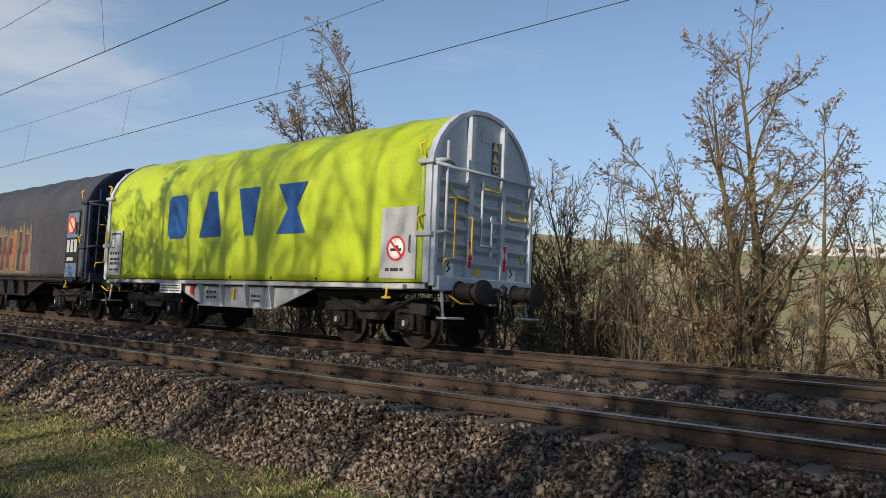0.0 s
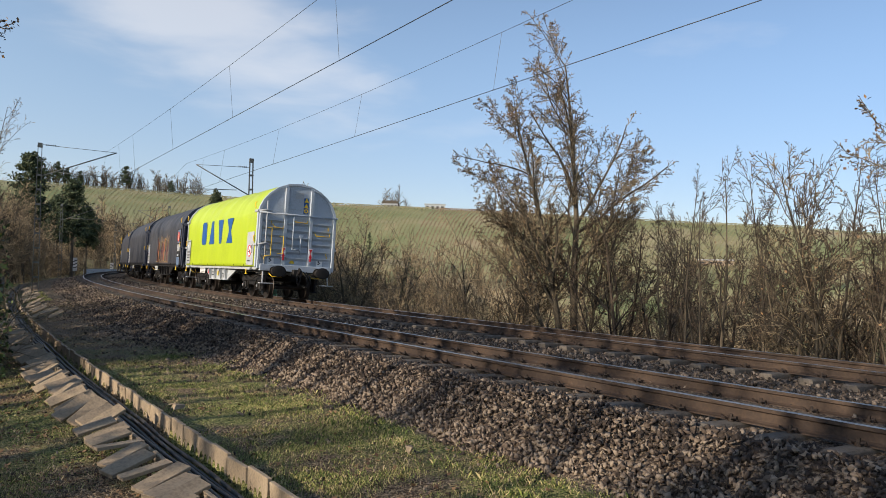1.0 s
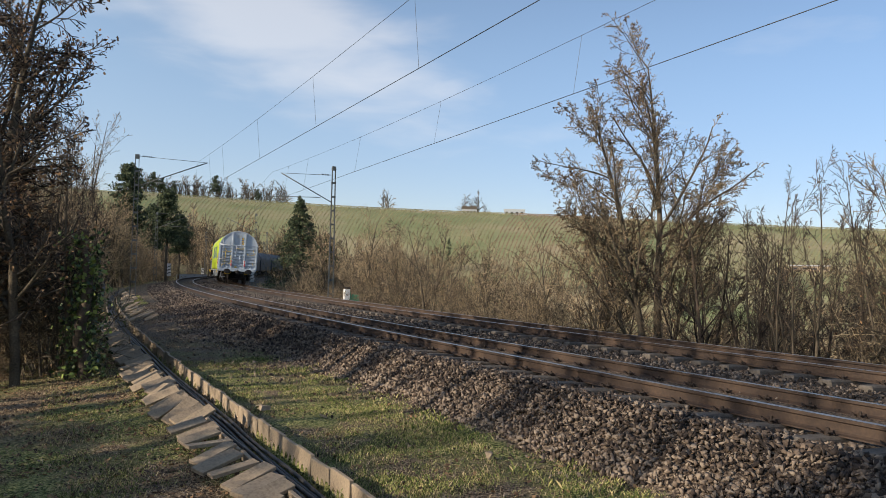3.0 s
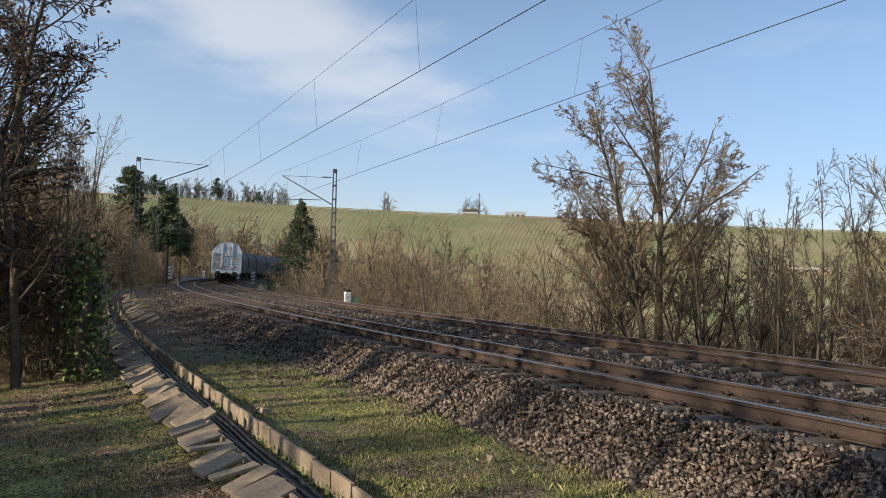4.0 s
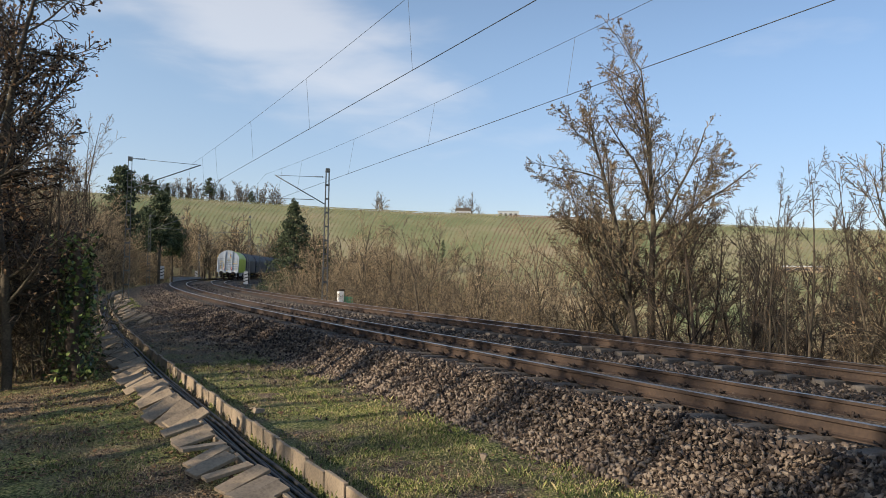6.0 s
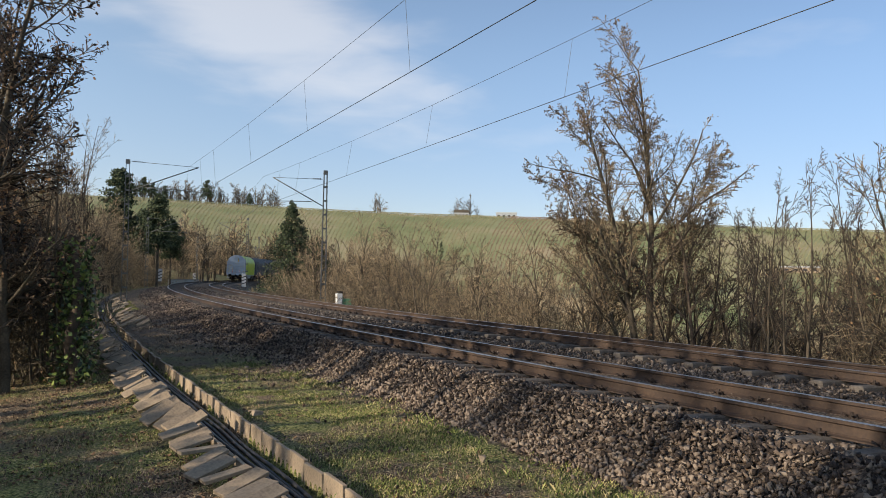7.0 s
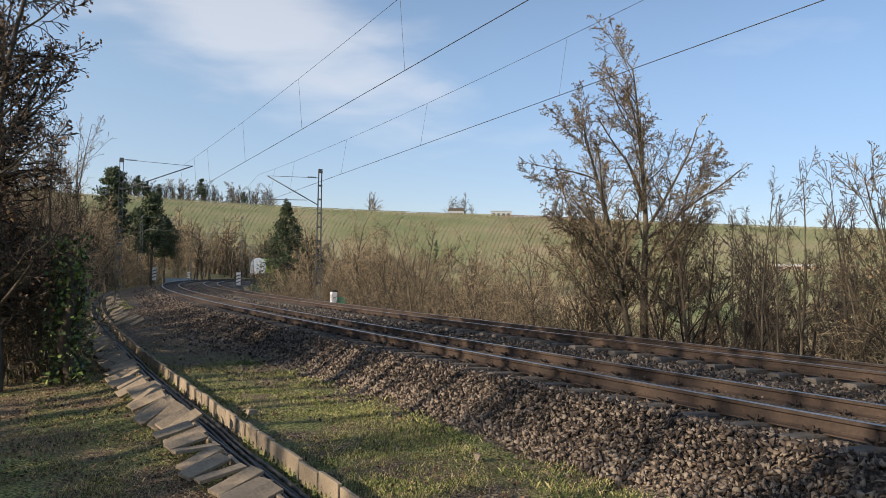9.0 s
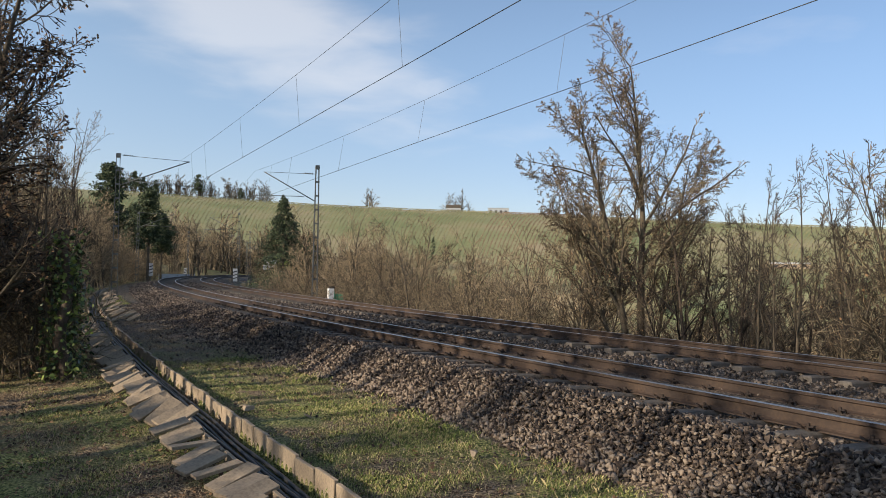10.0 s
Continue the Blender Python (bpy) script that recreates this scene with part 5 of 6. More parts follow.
    tube("coupling_link", [(0.05, yo(0.45), 1.1), (0.07, yo(0.46), 0.75), (0.0, yo(0.44), 0.52), (-0.07, yo(0.46), 0.75), (-0.05, yo(0.45), 1.1)], 0.025, M_BLACK, w, 6)
    for x in (0.3, 0.42):
        tube("brake_hose", [(x, yo(0.12), 1.1), (x + 0.05, yo(0.36), 0.95), (x + 0.12, yo(0.4), 0.65), (x + 0.02, yo(0.32), 0.5), (x - 0.1, yo(0.2), 0.6)], 0.028, M_BLACK, w, 8)
        lathe("hose_tap", [(0, 0.035), (0.1, 0.035)], pose(x, yo(0.14), 1.12, 0, 0, 90), M_RED, w, 8)
    for x in (-1, 1):
        tube("step_hanger", [(x * 1.3, yo(0.1), 1.1), (x * 1.32, yo(0.18), 0.62)], 0.03, bar_mat, w, 6)
        box_part("step_board", (0.5, 0.24, 0.035), pose(x * 1.22, yo(0.26), 0.6), bar_mat, w, 0.006)
        tube("shunter_rail", [(x * 0.55, yo(0.1), 1.0), (x * 0.62, yo(0.3), 0.86), (x * 1.0, yo(0.3), 0.86), (x * 1.08, yo(0.1), 1.0)], 0.016, M_YELLOW, w, 6)


def text_bars(w, m, width, rows, gap, height, material, seed):
    """Lines of writing too small to read, as plain bars."""
    r = random.Random(seed)
    for i in range(rows):
        x = -width / 2
        while x < width / 2 - 0.04:
            ln = r.uniform(0.06, 0.2)
            ln = min(ln, width / 2 - x)
            flat("writing_bar", rect(ln, height), m @ Matrix.Translation((x + ln / 2, -i * gap, 0.006)), material, w, 0.003)
            x += ln + 0.035


def ring(r0, r1, n=28):
    return [(r1 * math.cos(i * 2 * math.pi / n), r1 * math.sin(i * 2 * math.pi / n)) for i in range(n)], [(r0 * math.cos(i * 2 * math.pi / n), r0 * math.sin(i * 2 * math.pi / n)) for i in range(n)]


def ring_plate(name, r0, r1, m, material, parent, z=0.008):
    a, b = ring(r0, r1)
    n = len(a)
    verts = [(x, y, 0) for x, y in a + b] + [(x, y, z) for x, y in a + b]
    faces = []
    for i in range(n):
        j = (i + 1) % n
        faces += [(2 * n + i, 2 * n + j, 3 * n + j, 3 * n + i), (i, j, 2 * n + j, 2 * n + i), (n + j, n + i, 3 * n + i, 3 * n + j)]
    ob = mesh_ob(name, verts, faces, material, parent)
    ob.matrix_local = m
    return ob


def build_wagon(label, tarp_mat, end_mat, bar_mat, sill_mat, seed):
    w = new("covered_wagon")
    tagged(w, label, "freight wagon", group="train of covered wagons")
    tarp(w, tarp_mat, seed)
    end_wall(w, -HL, -1, end_mat, bar_mat)
    end_wall(w, HL, 1, end_mat, bar_mat)
    for i in range(1, 8):
        y = -HL + 2 * HL * i / 8
        box_part("tarp_hook", (0.03, 0.045, 0.06), pose(-HW - 0.035, y, 1.25), M_BLACK, w, 0.01)
    box_part("floor", (2.9, 2 * HL - 0.1, 0.14), pose(0, 0, 1.13), M_BLACK, w)
    for sx in (-1, 1):
        box_part("solebar", (0.08, 2 * HL - 0.2, 0.1), pose(sx * 1.48, 0, 1.14), sill_mat, w, 0.01)
        belly = [(-2.7, 1.1), (-1.35, 0.62), (1.35, 0.62), (2.7, 1.1)]
        flat("belly_girder", belly, Matrix.Translation((sx * 1.36 - 0.03, 0, 0)) @ Matrix(((0, 0, 1, 0), (1, 0, 0, 0), (0, 1, 0, 0), (0, 0, 0, 1))), sill_mat, w, 0.06)
        box_part("belly_flange", (0.16, 2.75, 0.03), pose(sx * 1.4, 0, 0.61), sill_mat, w, 0.005)
        for y in (-1.3, -0.45, 0.45, 1.3):
            flat("girder_rib", [(0, 0.63), (0.07, 0.63), (0.16, 1.1), (0, 1.1)], Matrix.Translation((sx * 1.39, y - 0.02, 0)) @ Matrix(((sx, 0, 0, 0), (0, 0, -sx, 0), (0, 1, 0, 0), (0, 0, 0, 1))), sill_mat, w, 0.04)
    box_part("brake_cylinder", (0.5, 0.7, 0.32), pose(0.2, 0.9, 0.86), M_BLACK, w, 0.06)
    tube("air_tank", [(-0.4, -1.4, 0.82), (-0.4, -0.3, 0.82)], 0.17, M_BLACK, w, 12)
    for y in (-3.95, 3.95):
        bogie(w, y)
    for y in (-HL + 0.75, HL - 0.55):
        box_part("hook_bracket", (0.14, 0.5, 0.1), pose(-HW - 0.03, y, 1.12), bar_mat, w, 0.02)
        tube("lashing_hook", [(-HW - 0.09, y + 0.12, 1.12), (-HW - 0.1, y + 0.12, 0.96), (-HW - 0.1, y + 0.22, 0.92), (-HW - 0.1, y + 0.02, 0.92)], 0.025, M_YELLOW, w, 6)
    flat("notice_plate", rect(0.95, 0.24), side_pose(2.55, 0.98, -0.06), M_WHITE, w, 0.012)
    text_bars(w, side_pose(2.55, 1.04, -0.05), 0.85, 3, 0.06, 0.028, M_INK, seed)
    flat("data_plate", rect(0.62, 1.18), side_pose(5.15, 1.86, 0.045), M_LIGHT, w, 0.014)
    for i, (rows, gap, hgt) in enumerate(((1, 0.1, 0.05), (1, 0.1, 0.07), (2, 0.12, 0.06), (1, 0.1, 0.05))):
        text_bars(w, side_pose(5.15, (2.36, 1.85, 1.7, 1.42)[i], 0.056), 0.5, rows, gap, hgt, M_INK, seed + i)
    flat("data_frame", rect(0.16, 0.26), side_pose(5.27, 2.12, 0.057), M_BLUE, w, 0.008)
    flat("data_sheet", rect(0.12, 0.2), side_pose(5.27, 2.12, 0.066), M_WHITE, w, 0.004)
    return w


def build_lime_wagon():
    w = build_wagon("covered freight wagon with a lime tarpaulin and pale grey end wall", M_LIME, M_GREY, M_LIGHT, M_SILL, 3)
    # blue mark on the tarpaulin, as plain shapes
    mark = [[(-0.4, -0.4), (-0.28, -0.53), (0.3, -0.53), (0.42, -0.4), (0.42, 0.4), (0.3, 0.53), (-0.28, 0.53), (-0.4, 0.4)],
            [(-0.45, -0.53), (0.42, -0.53), (0.2, 0.53), (-0.12, 0.53)],
            [(-0.13, -0.53), (0.17, -0.53), (0.36, 0.53), (-0.4, 0.53)],
            [(-0.46, -0.53), (0.46, -0.53), (0.16, 0.0), (0.46, 0.53), (-0.46, 0.53), (-0.12, 0.0)]]
    for y, pts in zip((2.27, 0.86, -0.55, -1.98), mark):
        # laid on the cloth
        flat("blue_shape", pts, side_pose(y, 2.68, 0.035) @ Matrix.Scale(0.98, 4), M_BLUE, w, 0.012)
    flat("side_plate", rect(0.86, 1.28), side_pose(-5.0, 1.9, 0.045), M_LIGHT, w, 0.014)
    flat("sign_face", ring(0, 0.22)[0], side_pose(-4.96, 1.8, 0.06), M_WHITE, w, 0.004)
    ring_plate("sign_ring", 0.185, 0.225, side_pose(-4.96, 1.8, 0.064), M_RED, w)
    flat("sign_mark", [(-0.13, -0.05), (0.13, -0.05), (0.13, 0.0), (0.06, 0.0), (0.06, 0.05), (-0.02, 0.05), (-0.02, 0.0), (-0.13, 0.0)], side_pose(-4.96, 1.8, 0.065), M_INK, w)
    flat("sign_stroke", [(-0.15, 0.12), (-0.12, 0.15), (0.15, -0.12), (0.12, -0.15)], side_pose(-4.96, 1.8, 0.07), M_RED, w)
    text_bars(w, side_pose(-4.96, 1.42, 0.056), 0.5, 1, 0.1, 0.06, M_INK, 8)
    text_bars(w, side_pose(-5.28, 1.62, 0.056), 0.14, 5, 0.05, 0.02, M_SILL, 9)
    tube("plate_handle", [(-HW - 0.06, -5.3, 1.72), (-HW - 0.1, -5.3, 1.75), (-HW - 0.1, -5.3, 2.0), (-HW - 0.06, -5.3, 2.03)], 0.012, M_INK, w, 5)
    ye = -HL - 0.12
    for x in (-0.55, 0.55):
        flat("tail_board", rect(0.17, 0.38), end_pose(x, 1.82, ye), M_WHITE, w, 0.012)
        flat("tail_triangle", [(-0.07, 0.17), (0.07, 0.17), (0, 0.0)], end_pose(x, 1.82, ye - 0.014), M_RED, w)
        flat("tail_triangle", [(-0.07, -0.17), (0, 0.0), (0.07, -0.17)], end_pose(x, 1.82, ye - 0.014), M_RED, w)
        box_part("tail_bracket", (0.06, 0.03, 0.14), pose(x, ye - 0.005, 1.58), M_RED, w)
    flat("warning_board", rect(0.2, 0.62), end_pose(0.3, 3.68, -HL - 0.005), M_BLUE, w, 0.012)
    for z in (3.9, 3.68):
        flat("warning_triangle", [(-0.09, -0.08), (0.09, -0.08), (0, 0.1)], end_pose(0.3, z, -HL - 0.02), M_YELLOW, w)
    ring_plate("warning_ring", 0.045, 0.085, end_pose(0.3, 3.48, -HL - 0.02), M_YELLOW, w)
    flat("blank_plate", rect(0.34, 0.24), end_pose(0.02, 4.05, -HL - 0.005), M_LIGHT, w, 0.012)
    flat("warning_triangle", [(-0.11, -0.1), (0.11, -0.1), (0, 0.12)], end_pose(-0.15, 1.5, -HL - 0.005), M_YELLOW, w)
    for x in (-1.0, 0.98):
        flat("label_plate", rect(0.26, 0.34), end_pose(x, 1.5, -HL - 0.005), M_WHITE, w)
        flat("label_mark", [(-0.04, -0.1), (0.05, -0.02), (-0.03, 0.03), (0.05, 0.1), (0.0, 0.12), (-0.08, 0.03), (0.0, -0.03), (-0.08, -0.08)], end_pose(x, 1.5, -HL - 0.01), M_INK, w)
    text_bars(w, end_pose(-0.15, 3.5, -HL - 0.005), 0.6, 1, 0.1, 0.03, M_SILL, 4)
    text_bars(w, side_pose(0.95, 0.92, -0.14), 0.4, 2, 0.12, 0.05, M_INK, 21)
    text_bars(w, side_pose(-0.7, 0.86, -0.14), 0.3, 2, 0.1, 0.04, M_INK, 22)
    box_part("brake_handle", (0.03, 0.1, 0.22), pose(-1.42, 0.1, 0.88), M_YELLOW, w, 0.01)
    box_part("red_label", (0.012, 0.14, 0.26), pose(-1.41, 1.75, 0.98), M_RED, w)
    return w


def graffiti(w):
    """Tall sprayed forms with pale yellow edges on a faded wisp of paint, without any writing."""
    r = random.Random(12)
    for i in range(14):
        y, h = 2.0 - i * 0.29, r.uniform(0.75, 1.05)
        wd = r.uniform(0.14, 0.22)
        flat("sprayed_ground", [(-wd, -0.7), (wd, -0.72), (wd * 0.9, h * 0.6), (wd * 0.3, h), (-wd * 0.6, h * 0.85)], side_pose(y, 2.0, 0.03), M_SPRAY, w, 0.003 + 0.0006 * i)
    for i in range(8):
        y, z = 1.85 - i * 0.47, 1.98 + r.uniform(-0.08, 0.08)
        h, wd, k = r.uniform(0.5, 0.68), r.uniform(0.17, 0.22), r.uniform(-0.12, 0.12)
        pts = [(-wd, -h), (wd * 0.4, -h), (wd * 0.2, -h * 0.2), (wd + k, -h * 0.1), (wd + k, h), (-wd * 0.3 + k, h), (-wd * 0.1, h * 0.2), (-wd, h * 0.1)]
        flat("sprayed_edge", [(a * 1.2, b * 1.07) for a, b in pts], side_pose(y, z, 0.043), M_SPRAY_EDGE, w, 0.003)
        flat("sprayed_shape", pts, side_pose(y, z, 0.048), (M_PLUM, M_ORANGE, M_INK, M_PLUM)[i % 4], w, 0.003)


lime_wagon = build_lime_wagon()
dark_wagon = build_wagon("covered freight wagon with a dark grey tarpaulin and sprayed shapes", M_DARK, M_NAVY, M_NAVY, M_BLACK, 7)
plain_wagon = copy_thing(dark_wagon, pose(0, 0, 0))
tagged(plain_wagon, "covered freight wagon with a plain dark grey dusty tarpaulin", "freight wagon")
graffiti(dark_wagon)
flat("route_board", rect(0.84, 1.98), side_pose(-4.95, 2.12, 0.05), M_BLACK, dark_wagon, 0.014)
flat("board_panel", rect(0.74, 0.72), side_pose(-4.95, 2.7, 0.066), M_STEEL_BLUE, dark_wagon, 0.004)
flat("sign_face", ring(0, 0.25)[0], side_pose(-4.87, 2.7, 0.072), M_SAND, dark_wagon, 0.004)
ring_plate("sign_ring", 0.21, 0.26, side_pose(-4.87, 2.7, 0.078), M_RED, dark_wagon)
flat("sign_stroke", [(-0.17, 0.14), (-0.14, 0.17), (0.17, -0.14), (0.14, -0.17)], side_pose(-4.87, 2.7, 0.086), M_RED, dark_wagon)
flat("data_pocket", rect(0.16, 0.34), side_pose(-5.22, 2.6, 0.072), M_BLACK, dark_wagon)
for _bar in (0.24, 0.0, -0.24):
    flat("writing_bar", rect(0.17, 0.36), side_pose(-4.95 + _bar, 2.1, 0.066), M_LIGHT, dark_wagon)
flat("writing_bar", rect(0.4, 0.1), side_pose(-4.87, 1.72, 0.066), M_SILL, dark_wagon)
flat("board_panel", rect(0.74, 0.4), side_pose(-4.95, 1.4, 0.066), M_STEEL_BLUE, dark_wagon)
TRAIN = [lime_wagon, dark_wagon, plain_wagon] + [copy_thing(plain_wagon, pose(0, 0, 0)) for _ in range(5)]


def train_s(t):
    """Place of the last wagon's middle along the line."""
    return 19.46 + 19.2 * t - 0.24 * t * t + 4.0 * math.exp(-((t - 5.0) / 1.6) ** 2)


def motions():
    lean = math.degrees(math.atan(CANT / 1.5))
    for i, w in enumerate(TRAIN):
        rows = []
        for t in np.arange(0, 10.01, 0.25):
            s = train_s(t) + i * 12.75
            rows.append((t, pose(*line_at(s, 2, CANT / 2), 0, lean, math.degrees(heading(s)))))
        walk(w, rows)
    for w in TRAIN:
        for b in [c for c in w.children if c.name.startswith("bogie")]:
            for a in [c for c in b.children if c.name.startswith("wheelset")]:
                y = a.location.y
                walk(a, [(k / 30, pose(0, y, 0.46, -math.degrees((train_s(k / 30) - train_s(0)) / 0.46) % 360, 0, 0)) for k in range(301)])


# ---------------------------------------------------------------- verge: grass, straw and leaf litter


def blades(n, count, h0, h1, width, spread):
    cos, tris = [], []
    for _ in range(n):
        c, t = [], []
        for _ in range(count):
            a, h = random.random() * 6.28, random.uniform(h0, h1)
            bx, by = random.gauss(0, spread), random.gauss(0, spread)
            lx, ly = math.cos(a) * h * random.uniform(0.2, 0.8), math.sin(a) * h * random.uniform(0.2, 0.8)
            px, py = -math.sin(a) * width, math.cos(a) * width
            k = len(c)
            c += [(bx - px, by - py, 0), (bx + px, by + py, 0), (bx + lx * 0.4 + px * 0.7, by + ly * 0.4 + py * 0.7, h * 0.7), (bx + lx, by + ly, h)]
            t += [(k, k + 1, k + 2), (k, k + 2, k + 3)]
        cos.append(np.array(c))
        tris.append(np.array(t))
    return cos, tris


def verge_places(n, s0, s1, o0, o1, thresh, seed):
    s, o = s0 + (s1 - s0) * np.random.rand(n) ** 1.4, o0 + (o1 - o0) * np.random.rand(n)
    p = line_at(s, o).T
    p[:, 2] = ground_z(p[:, 0], p[:, 1]) - 0.01
    k = np.array([noise.noise((a * 0.7, b * 0.7, seed)) + 0.5 * noise.noise((a * 2.2, b * 2.2, seed + 4)) for a, b in zip(p[:, 0], p[:, 1])])
    return p[k + 0.25 * np.random.randn(n) > thresh]


def grass_patch(name, label, proto, places, material):
    n = len(places)
    size = (0.6 + 0.8 * np.random.rand(n))[:, None] * np.ones((1, 3))
    co, tr = scatter(*proto, places, random_turns(n, 0.15), size)
    tagged(array_mesh(name, co, tr, material), label, "grass", kind="stuff")


TUFT = blades(8, 14, 0.012, 0.045, 0.0018, 0.05)
LONG = blades(5, 26, 0.03, 0.085, 0.0012, 0.055)
grass_patch("grass", "short green and yellowed grass on the verge", TUFT, np.concatenate([verge_places(26000, 7, 22, -6.85, -4.3, 0.12, 1), verge_places(9000, 8, 30, -9.2, -7.45, 0.16, 2)]), M_GRASS)
grass_patch("grass_tuft", "longer tufts of grass at the ballast foot", LONG, np.concatenate([verge_places(420, 7, 22, -5.2, -4.3, 0.2, 6), verge_places(300, 44, 56, -6.6, -5.6, -0.4, 3)]), M_GRASS)
grass_patch("straw", "dry straw and stalks lying on the verge", blades(6, 7, 0.01, 0.04, 0.003, 0.11), np.concatenate([verge_places(9500, 7, 40, -6.85, -4.2, -0.2, 7), verge_places(14000, 8, 40, -10.8, -7.45, -0.3, 8)]), M_STRAW)


def litter(n, s0, s1, o0, o1):
    p = verge_places(n, s0, s1, o0, o1, -0.3, 11)
    p[:, 2] += 0.02
    leafs = [np.array([(0, 0, 0), (0.5, 0.3, 0.1), (1, 0, 0.15), (0.5, -0.3, 0.05)])], [np.array([(0, 1, 2), (0, 2, 3)])]
    m = len(p)
    co, tr = scatter(*leafs, p, random_turns(m, 0.5), (0.03 + 0.05 * np.random.rand(m))[:, None] * np.ones((1, 3)))
    return co, tr


_c1, _t1 = litter(5000, 7, 40, -6.9, -3.6)
_c2, _t2 = litter(22000, 8, 45, -11, -7.45)
tagged(array_mesh("leaf_litter", np.concatenate([_c1, _c2]), np.concatenate([_t1, _t2 + len(_c1)]), M_DRYLEAF), "brown fallen leaves scattered over the verge", "leaf litter", kind="stuff")


def crumbs(n, s0, s1, o0, o1):
    """Clods and stray chips of stone in the verge."""
    p = verge_places(n, s0, s1, o0, o1, -0.35, 14)
    m = len(p)
    k = (0.012 + 0.03 * np.random.rand(m) ** 2)[:, None] * np.array([[1.3, 1, 0.8]])
    p[:, 2] += k[:, 2] * 0.3 + 0.008
    return scatter(STONE_CO, STONE_TRI, p, random_turns(m), k)


_c1, _t1 = crumbs(6000, 7, 40, -6.85, -4.2)
_c2, _t2 = crumbs(3500, 8, 35, -10.5, -7.5)
tagged(array_mesh("soil_clod", np.concatenate([_c1, _c2]), np.concatenate([_t1, _t2 + len(_c1)]), M_STONE), "small clods and stone chips strewn over the verge", "soil", kind="stuff")

# a few loose stones on the verge
for _k, (_s, _o, _z) in enumerate(((15.9, -6.55, 0.16), (16.2, -6.5, 0.1), (12.4, -5.1, 0.14), (15.2, -5.9, 0.1), (17.2, -4.4, 0.06), (13.2, -5.6, 0.07))):
    _p = line_at(_s, _o)
    _c = STONE_CO[_k % len(STONE_CO)]
    _st = mesh_ob("stone", (_c * _z * np.array([1.3, 1, 0.7])).tolist(), STONE_TRI[_k % len(STONE_CO)].tolist(), M_LID)
    _st.location = (_p[0], _p[1], float(ground_z(_p[0], _p[1])[0]) + _z * 0.2)
    tagged(_st, "pale rough stone lying in the verge grass", "stone", group="loose stones")

# ---------------------------------------------------------------- lineside things
M_GREEN = paint("green_paint", (0.08, 0.3, 0.16), 0.5, 0.2, 4)


def stripe_board(s, off, h0, wide, tall):
    p = line_at(s, off)
    z = float(ground_z(p[0], p[1])[0])
    b = new("distance_board")
    b.matrix_world = pose(p[0], p[1], z, 0, 0, math.degrees(heading(s)))
    tagged(b, "white board with black slanting stripes on a steel post", "track sign", group="distance boards")
    tube("post", [(0, 0.03, -0.2), (0, 0.03, h0 + tall)], 0.035, M_MAST, b, 8)
    box_part("board", (wide, 0.02, tall), pose(0, 0, h0 + tall / 2), M_LIGHT, b)
    for i in range(3):
        zc = h0 + tall * (0.25 + 0.25 * i)
        w = wide / 2 - 0.01
        flat("stripe", [(-w, -0.05), (w, 0.12), (w, 0.24), (-w, 0.07)], Matrix.Translation((0, -0.012, zc - 0.08)) @ Matrix(((1, 0, 0, 0), (0, 0, -1, 0), (0, 1, 0, 0), (0, 0, 0, 1))), M_INK, b)


stripe_board(99, -4.4, 0.7, 0.45, 1.5)
stripe_board(94.4, 5.1, 0.9, 0.5, 1.5)
stripe_board(140, -5.4, 0.8, 0.5, 1.0)


def cabinet(s, off):
    p = line_at(s, off)
    c = new("lineside_cabinet")
    c.matrix_world = pose(p[0], p[1], -0.55, 0, 0, math.degrees(heading(s)))
    tagged(c, "small white lineside cabinet with a green side by the mast", "cabinet")
    box_part("housing", (0.32, 0.36, 0.85), pose(0.05, 0, 0.42), M_WHITE, c, 0.02)
    box_part("door", (0.02, 0.34, 0.6), pose(0.235, 0, 0.4), M_GREEN, c, 0.004)
    box_part("front_panel", (0.5, 0.3, 0.55), pose(0.5, 0, 0.28), M_GREEN, c, 0.02)
    box_part("cap", (0.28, 0.3, 0.14), pose(0.12, 0, 0.91), M_BLACK, c, 0.02)


cabinet(46.5, 5.2)


def railing(s0, s1, off, name_label):
    f = new("railing")
    tagged(f, name_label, "railing", group="railings")
    n = 4
    for i in range(n + 1):
        p = line_at(s0 + (s1 - s0) * i / n, off)
        z = float(ground_z(p[0], p[1])[0])
        tube("post", [(p[0], p[1], z - 0.2), (p[0], p[1], z + 1.05)], 0.025, M_MAST, f, 6)
    for h in (0.55, 1.05):
        pts = []
        for i in range(n + 1):
            p = line_at(s0 + (s1 - s0) * i / n, off)
            pts.append((p[0], p[1], float(ground_z(p[0], p[1])[0]) + h))
        tube("rail_bar", pts, 0.022, M_MAST, f, 6)


railing(54, 59, -7.7, "grey tube railing beside the cable trough")
railing(80, 88, 5.2, "grey tube railing at the edge of the line")


def retaining_wall():
    p = line_at(152, -9.5)
    w = new("retaining_wall")
    w.matrix_world = pose(p[0], p[1], float(ground_z(p[0], p[1])[0]), 0, 0, math.degrees(heading(152)) + 70)
    tagged(w, "low pale concrete wall beside the distant curve", "wall")
    box_part("wall_body", (11, 0.4, 1.1), pose(0, 0, 0.5), M_LIGHT, w, 0.03)
    box_part("coping", (11.2, 0.5, 0.1), pose(0, 0, 1.1), M_LID, w, 0.02)


retaining_wall()


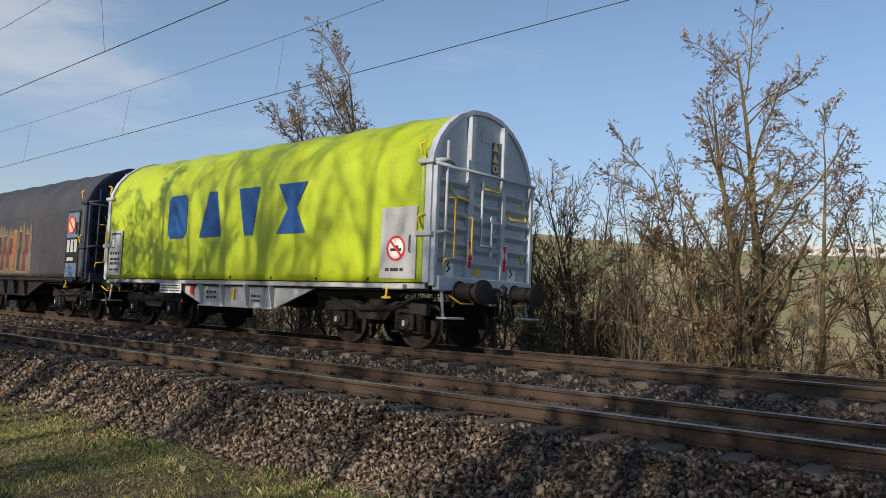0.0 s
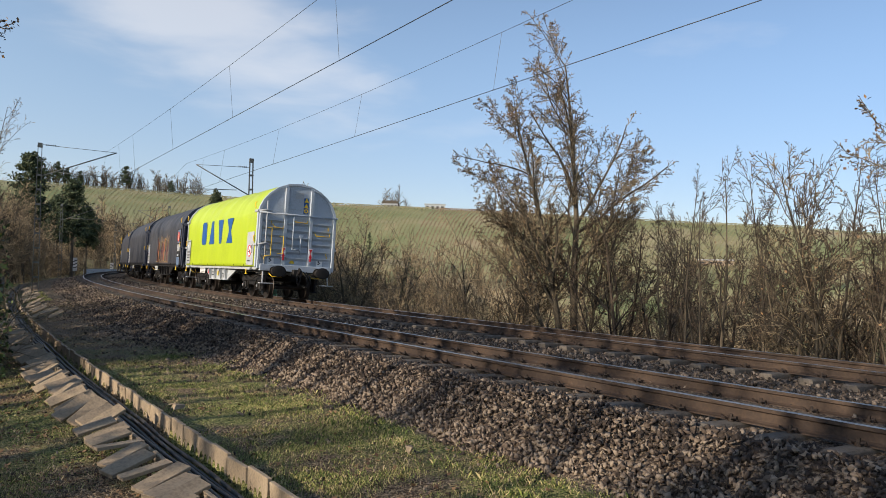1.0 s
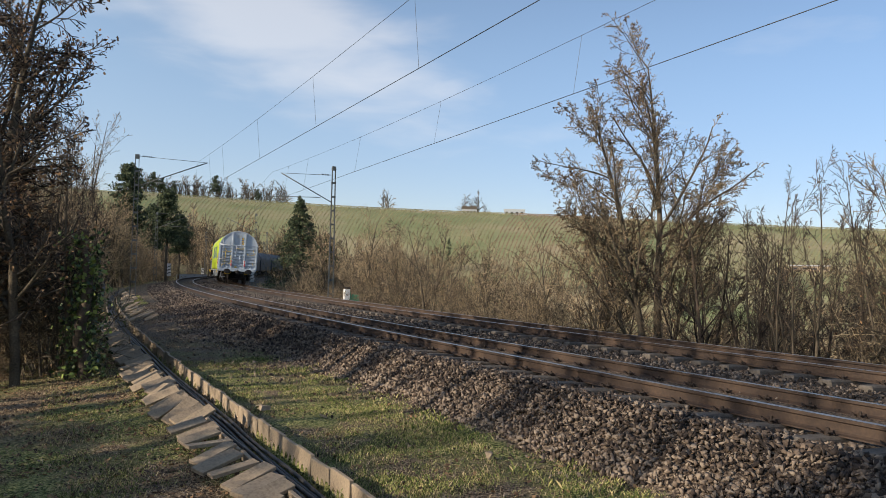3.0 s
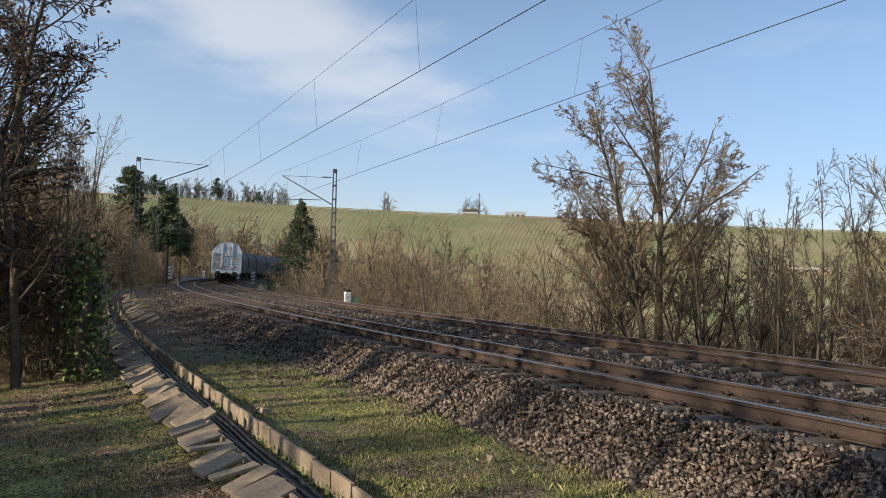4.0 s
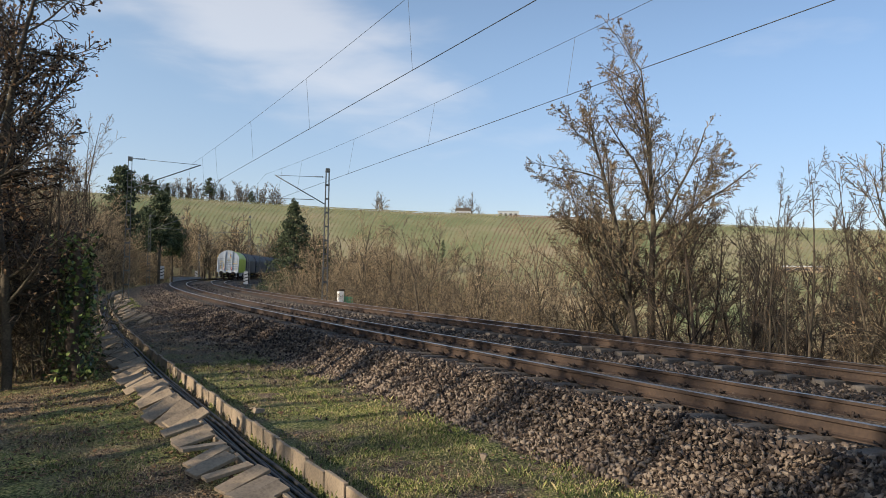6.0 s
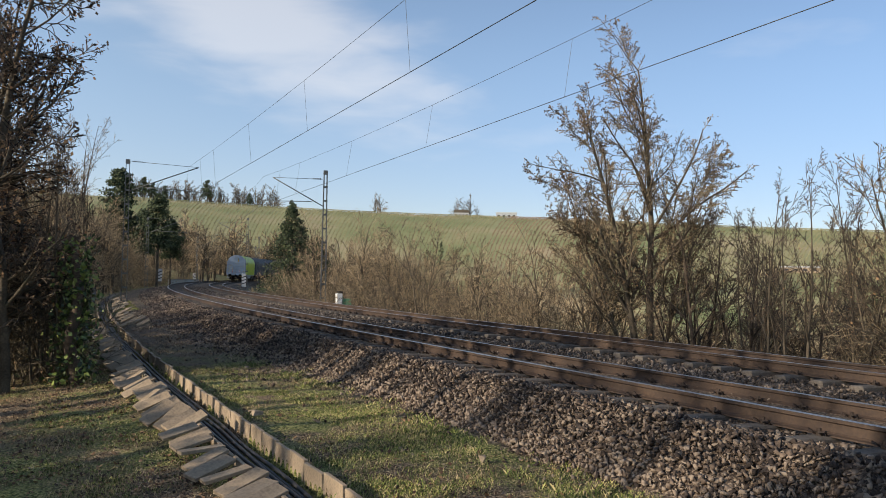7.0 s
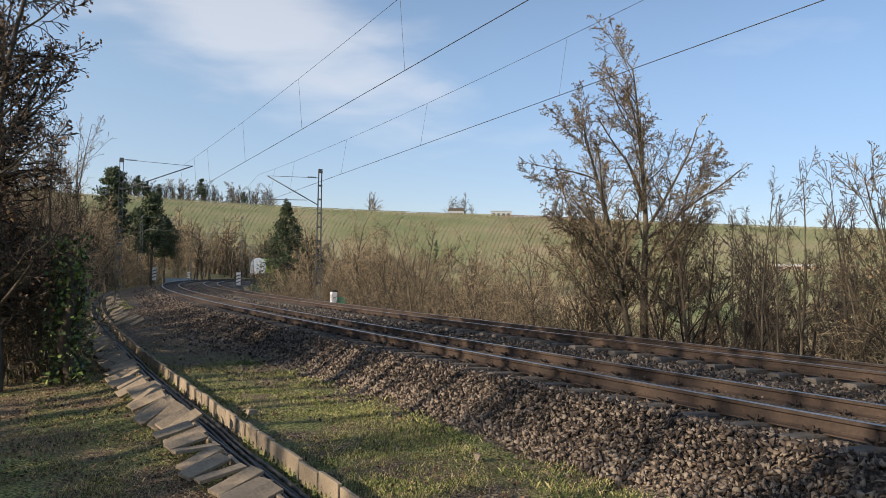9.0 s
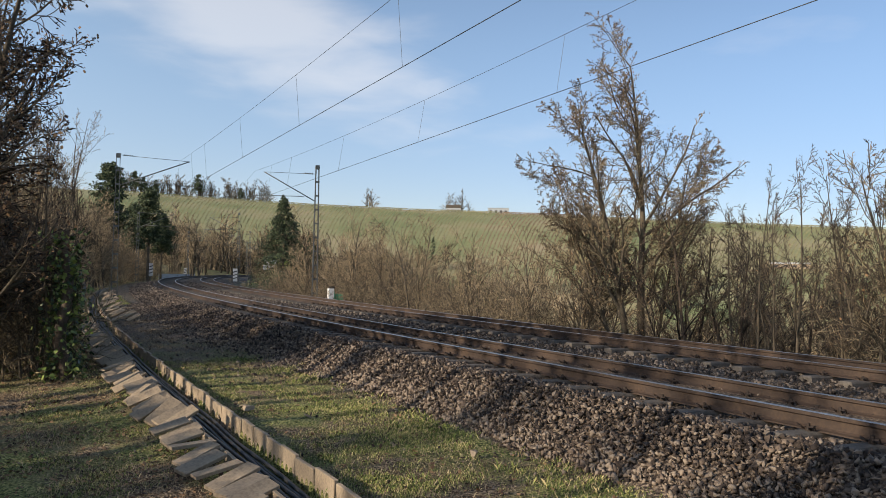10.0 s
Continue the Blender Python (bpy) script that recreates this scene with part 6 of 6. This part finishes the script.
def house(r, az, wide, deep, tall, pitch, label, wall_mat, roof_mat, turn=0.0):
    a = radians(az)
    x, y = r * math.sin(a), r * math.cos(a)
    h = new("house")
    h.matrix_world = pose(x, y, float(ground_z(x, y)[0]) - 0.5, 0, 0, -az + turn)
    tagged(h, label, "building")
    box_part("wall", (wide, deep, tall), pose(0, 0, tall / 2), wall_mat, h)
    if pitch:
        v = [(-wide / 2 - 0.4, -deep / 2 - 0.4, tall), (wide / 2 + 0.4, -deep / 2 - 0.4, tall), (wide / 2 + 0.4, deep / 2 + 0.4, tall), (-wide / 2 - 0.4, deep / 2 + 0.4, tall), (-wide / 2, 0, tall + pitch), (wide / 2, 0, tall + pitch)]
        mesh_ob("roof", v, [(3, 2, 1, 0), (0, 1, 5, 4), (2, 3, 4, 5), (1, 2, 5), (3, 0, 4)], roof_mat, h)
    else:
        box_part("roof", (wide + 0.6, deep + 0.6, 0.5), pose(0, 0, tall + 0.25), roof_mat, h)
    for i in range(4):
        box_part("window", (wide * 0.12, 0.2, tall * 0.35), pose(-wide * 0.36 + i * wide * 0.24, -deep / 2 - 0.05, tall * 0.55), M_INK, h)


house(546, 0.75, 11, 7, 4.5, 2.4, "pale house with a brown roof on the hill crest", M_LIGHT, M_BARK)
house(545, 4.2, 15, 7, 5.0, 0, "flat-roofed pale building on the hill crest", M_SILL, M_SILL)
house(540, 49.2, 40, 9, 7, 0, "long white block on the far hill", M_LIGHT, M_SILL)
house(541, 51.6, 26, 9, 9, 0, "white block on the far hill", M_LIGHT, M_SILL)
house(345, 25.0, 15, 8, 2.2, 0, "long low pale shed at the foot of the hill", M_LID, M_LIGHT)


def boundary_wall():
    co, n = [], 24
    for i in range(n + 1):
        a = radians(1.4 + 2.6 * i / n)
        x, y = 543 * math.sin(a), 543 * math.cos(a)
        co.append((x, y, float(ground_z(x, y)[0])))
    verts, faces = [], []
    for x, y, z in co:
        verts += [(x, y - 0.3, z - 0.5), (x, y - 0.3, z + 1.6), (x, y + 0.3, z + 1.6), (x, y + 0.3, z - 0.5)]
    for i in range(n):
        for j in range(3):
            faces.append((i * 4 + j, i * 4 + 4 + j, i * 4 + 5 + j, i * 4 + 1 + j))
    tagged(mesh_ob("boundary_wall", verts, faces, M_LID), "long low stone wall along the hill crest", "wall")


boundary_wall()

motions()
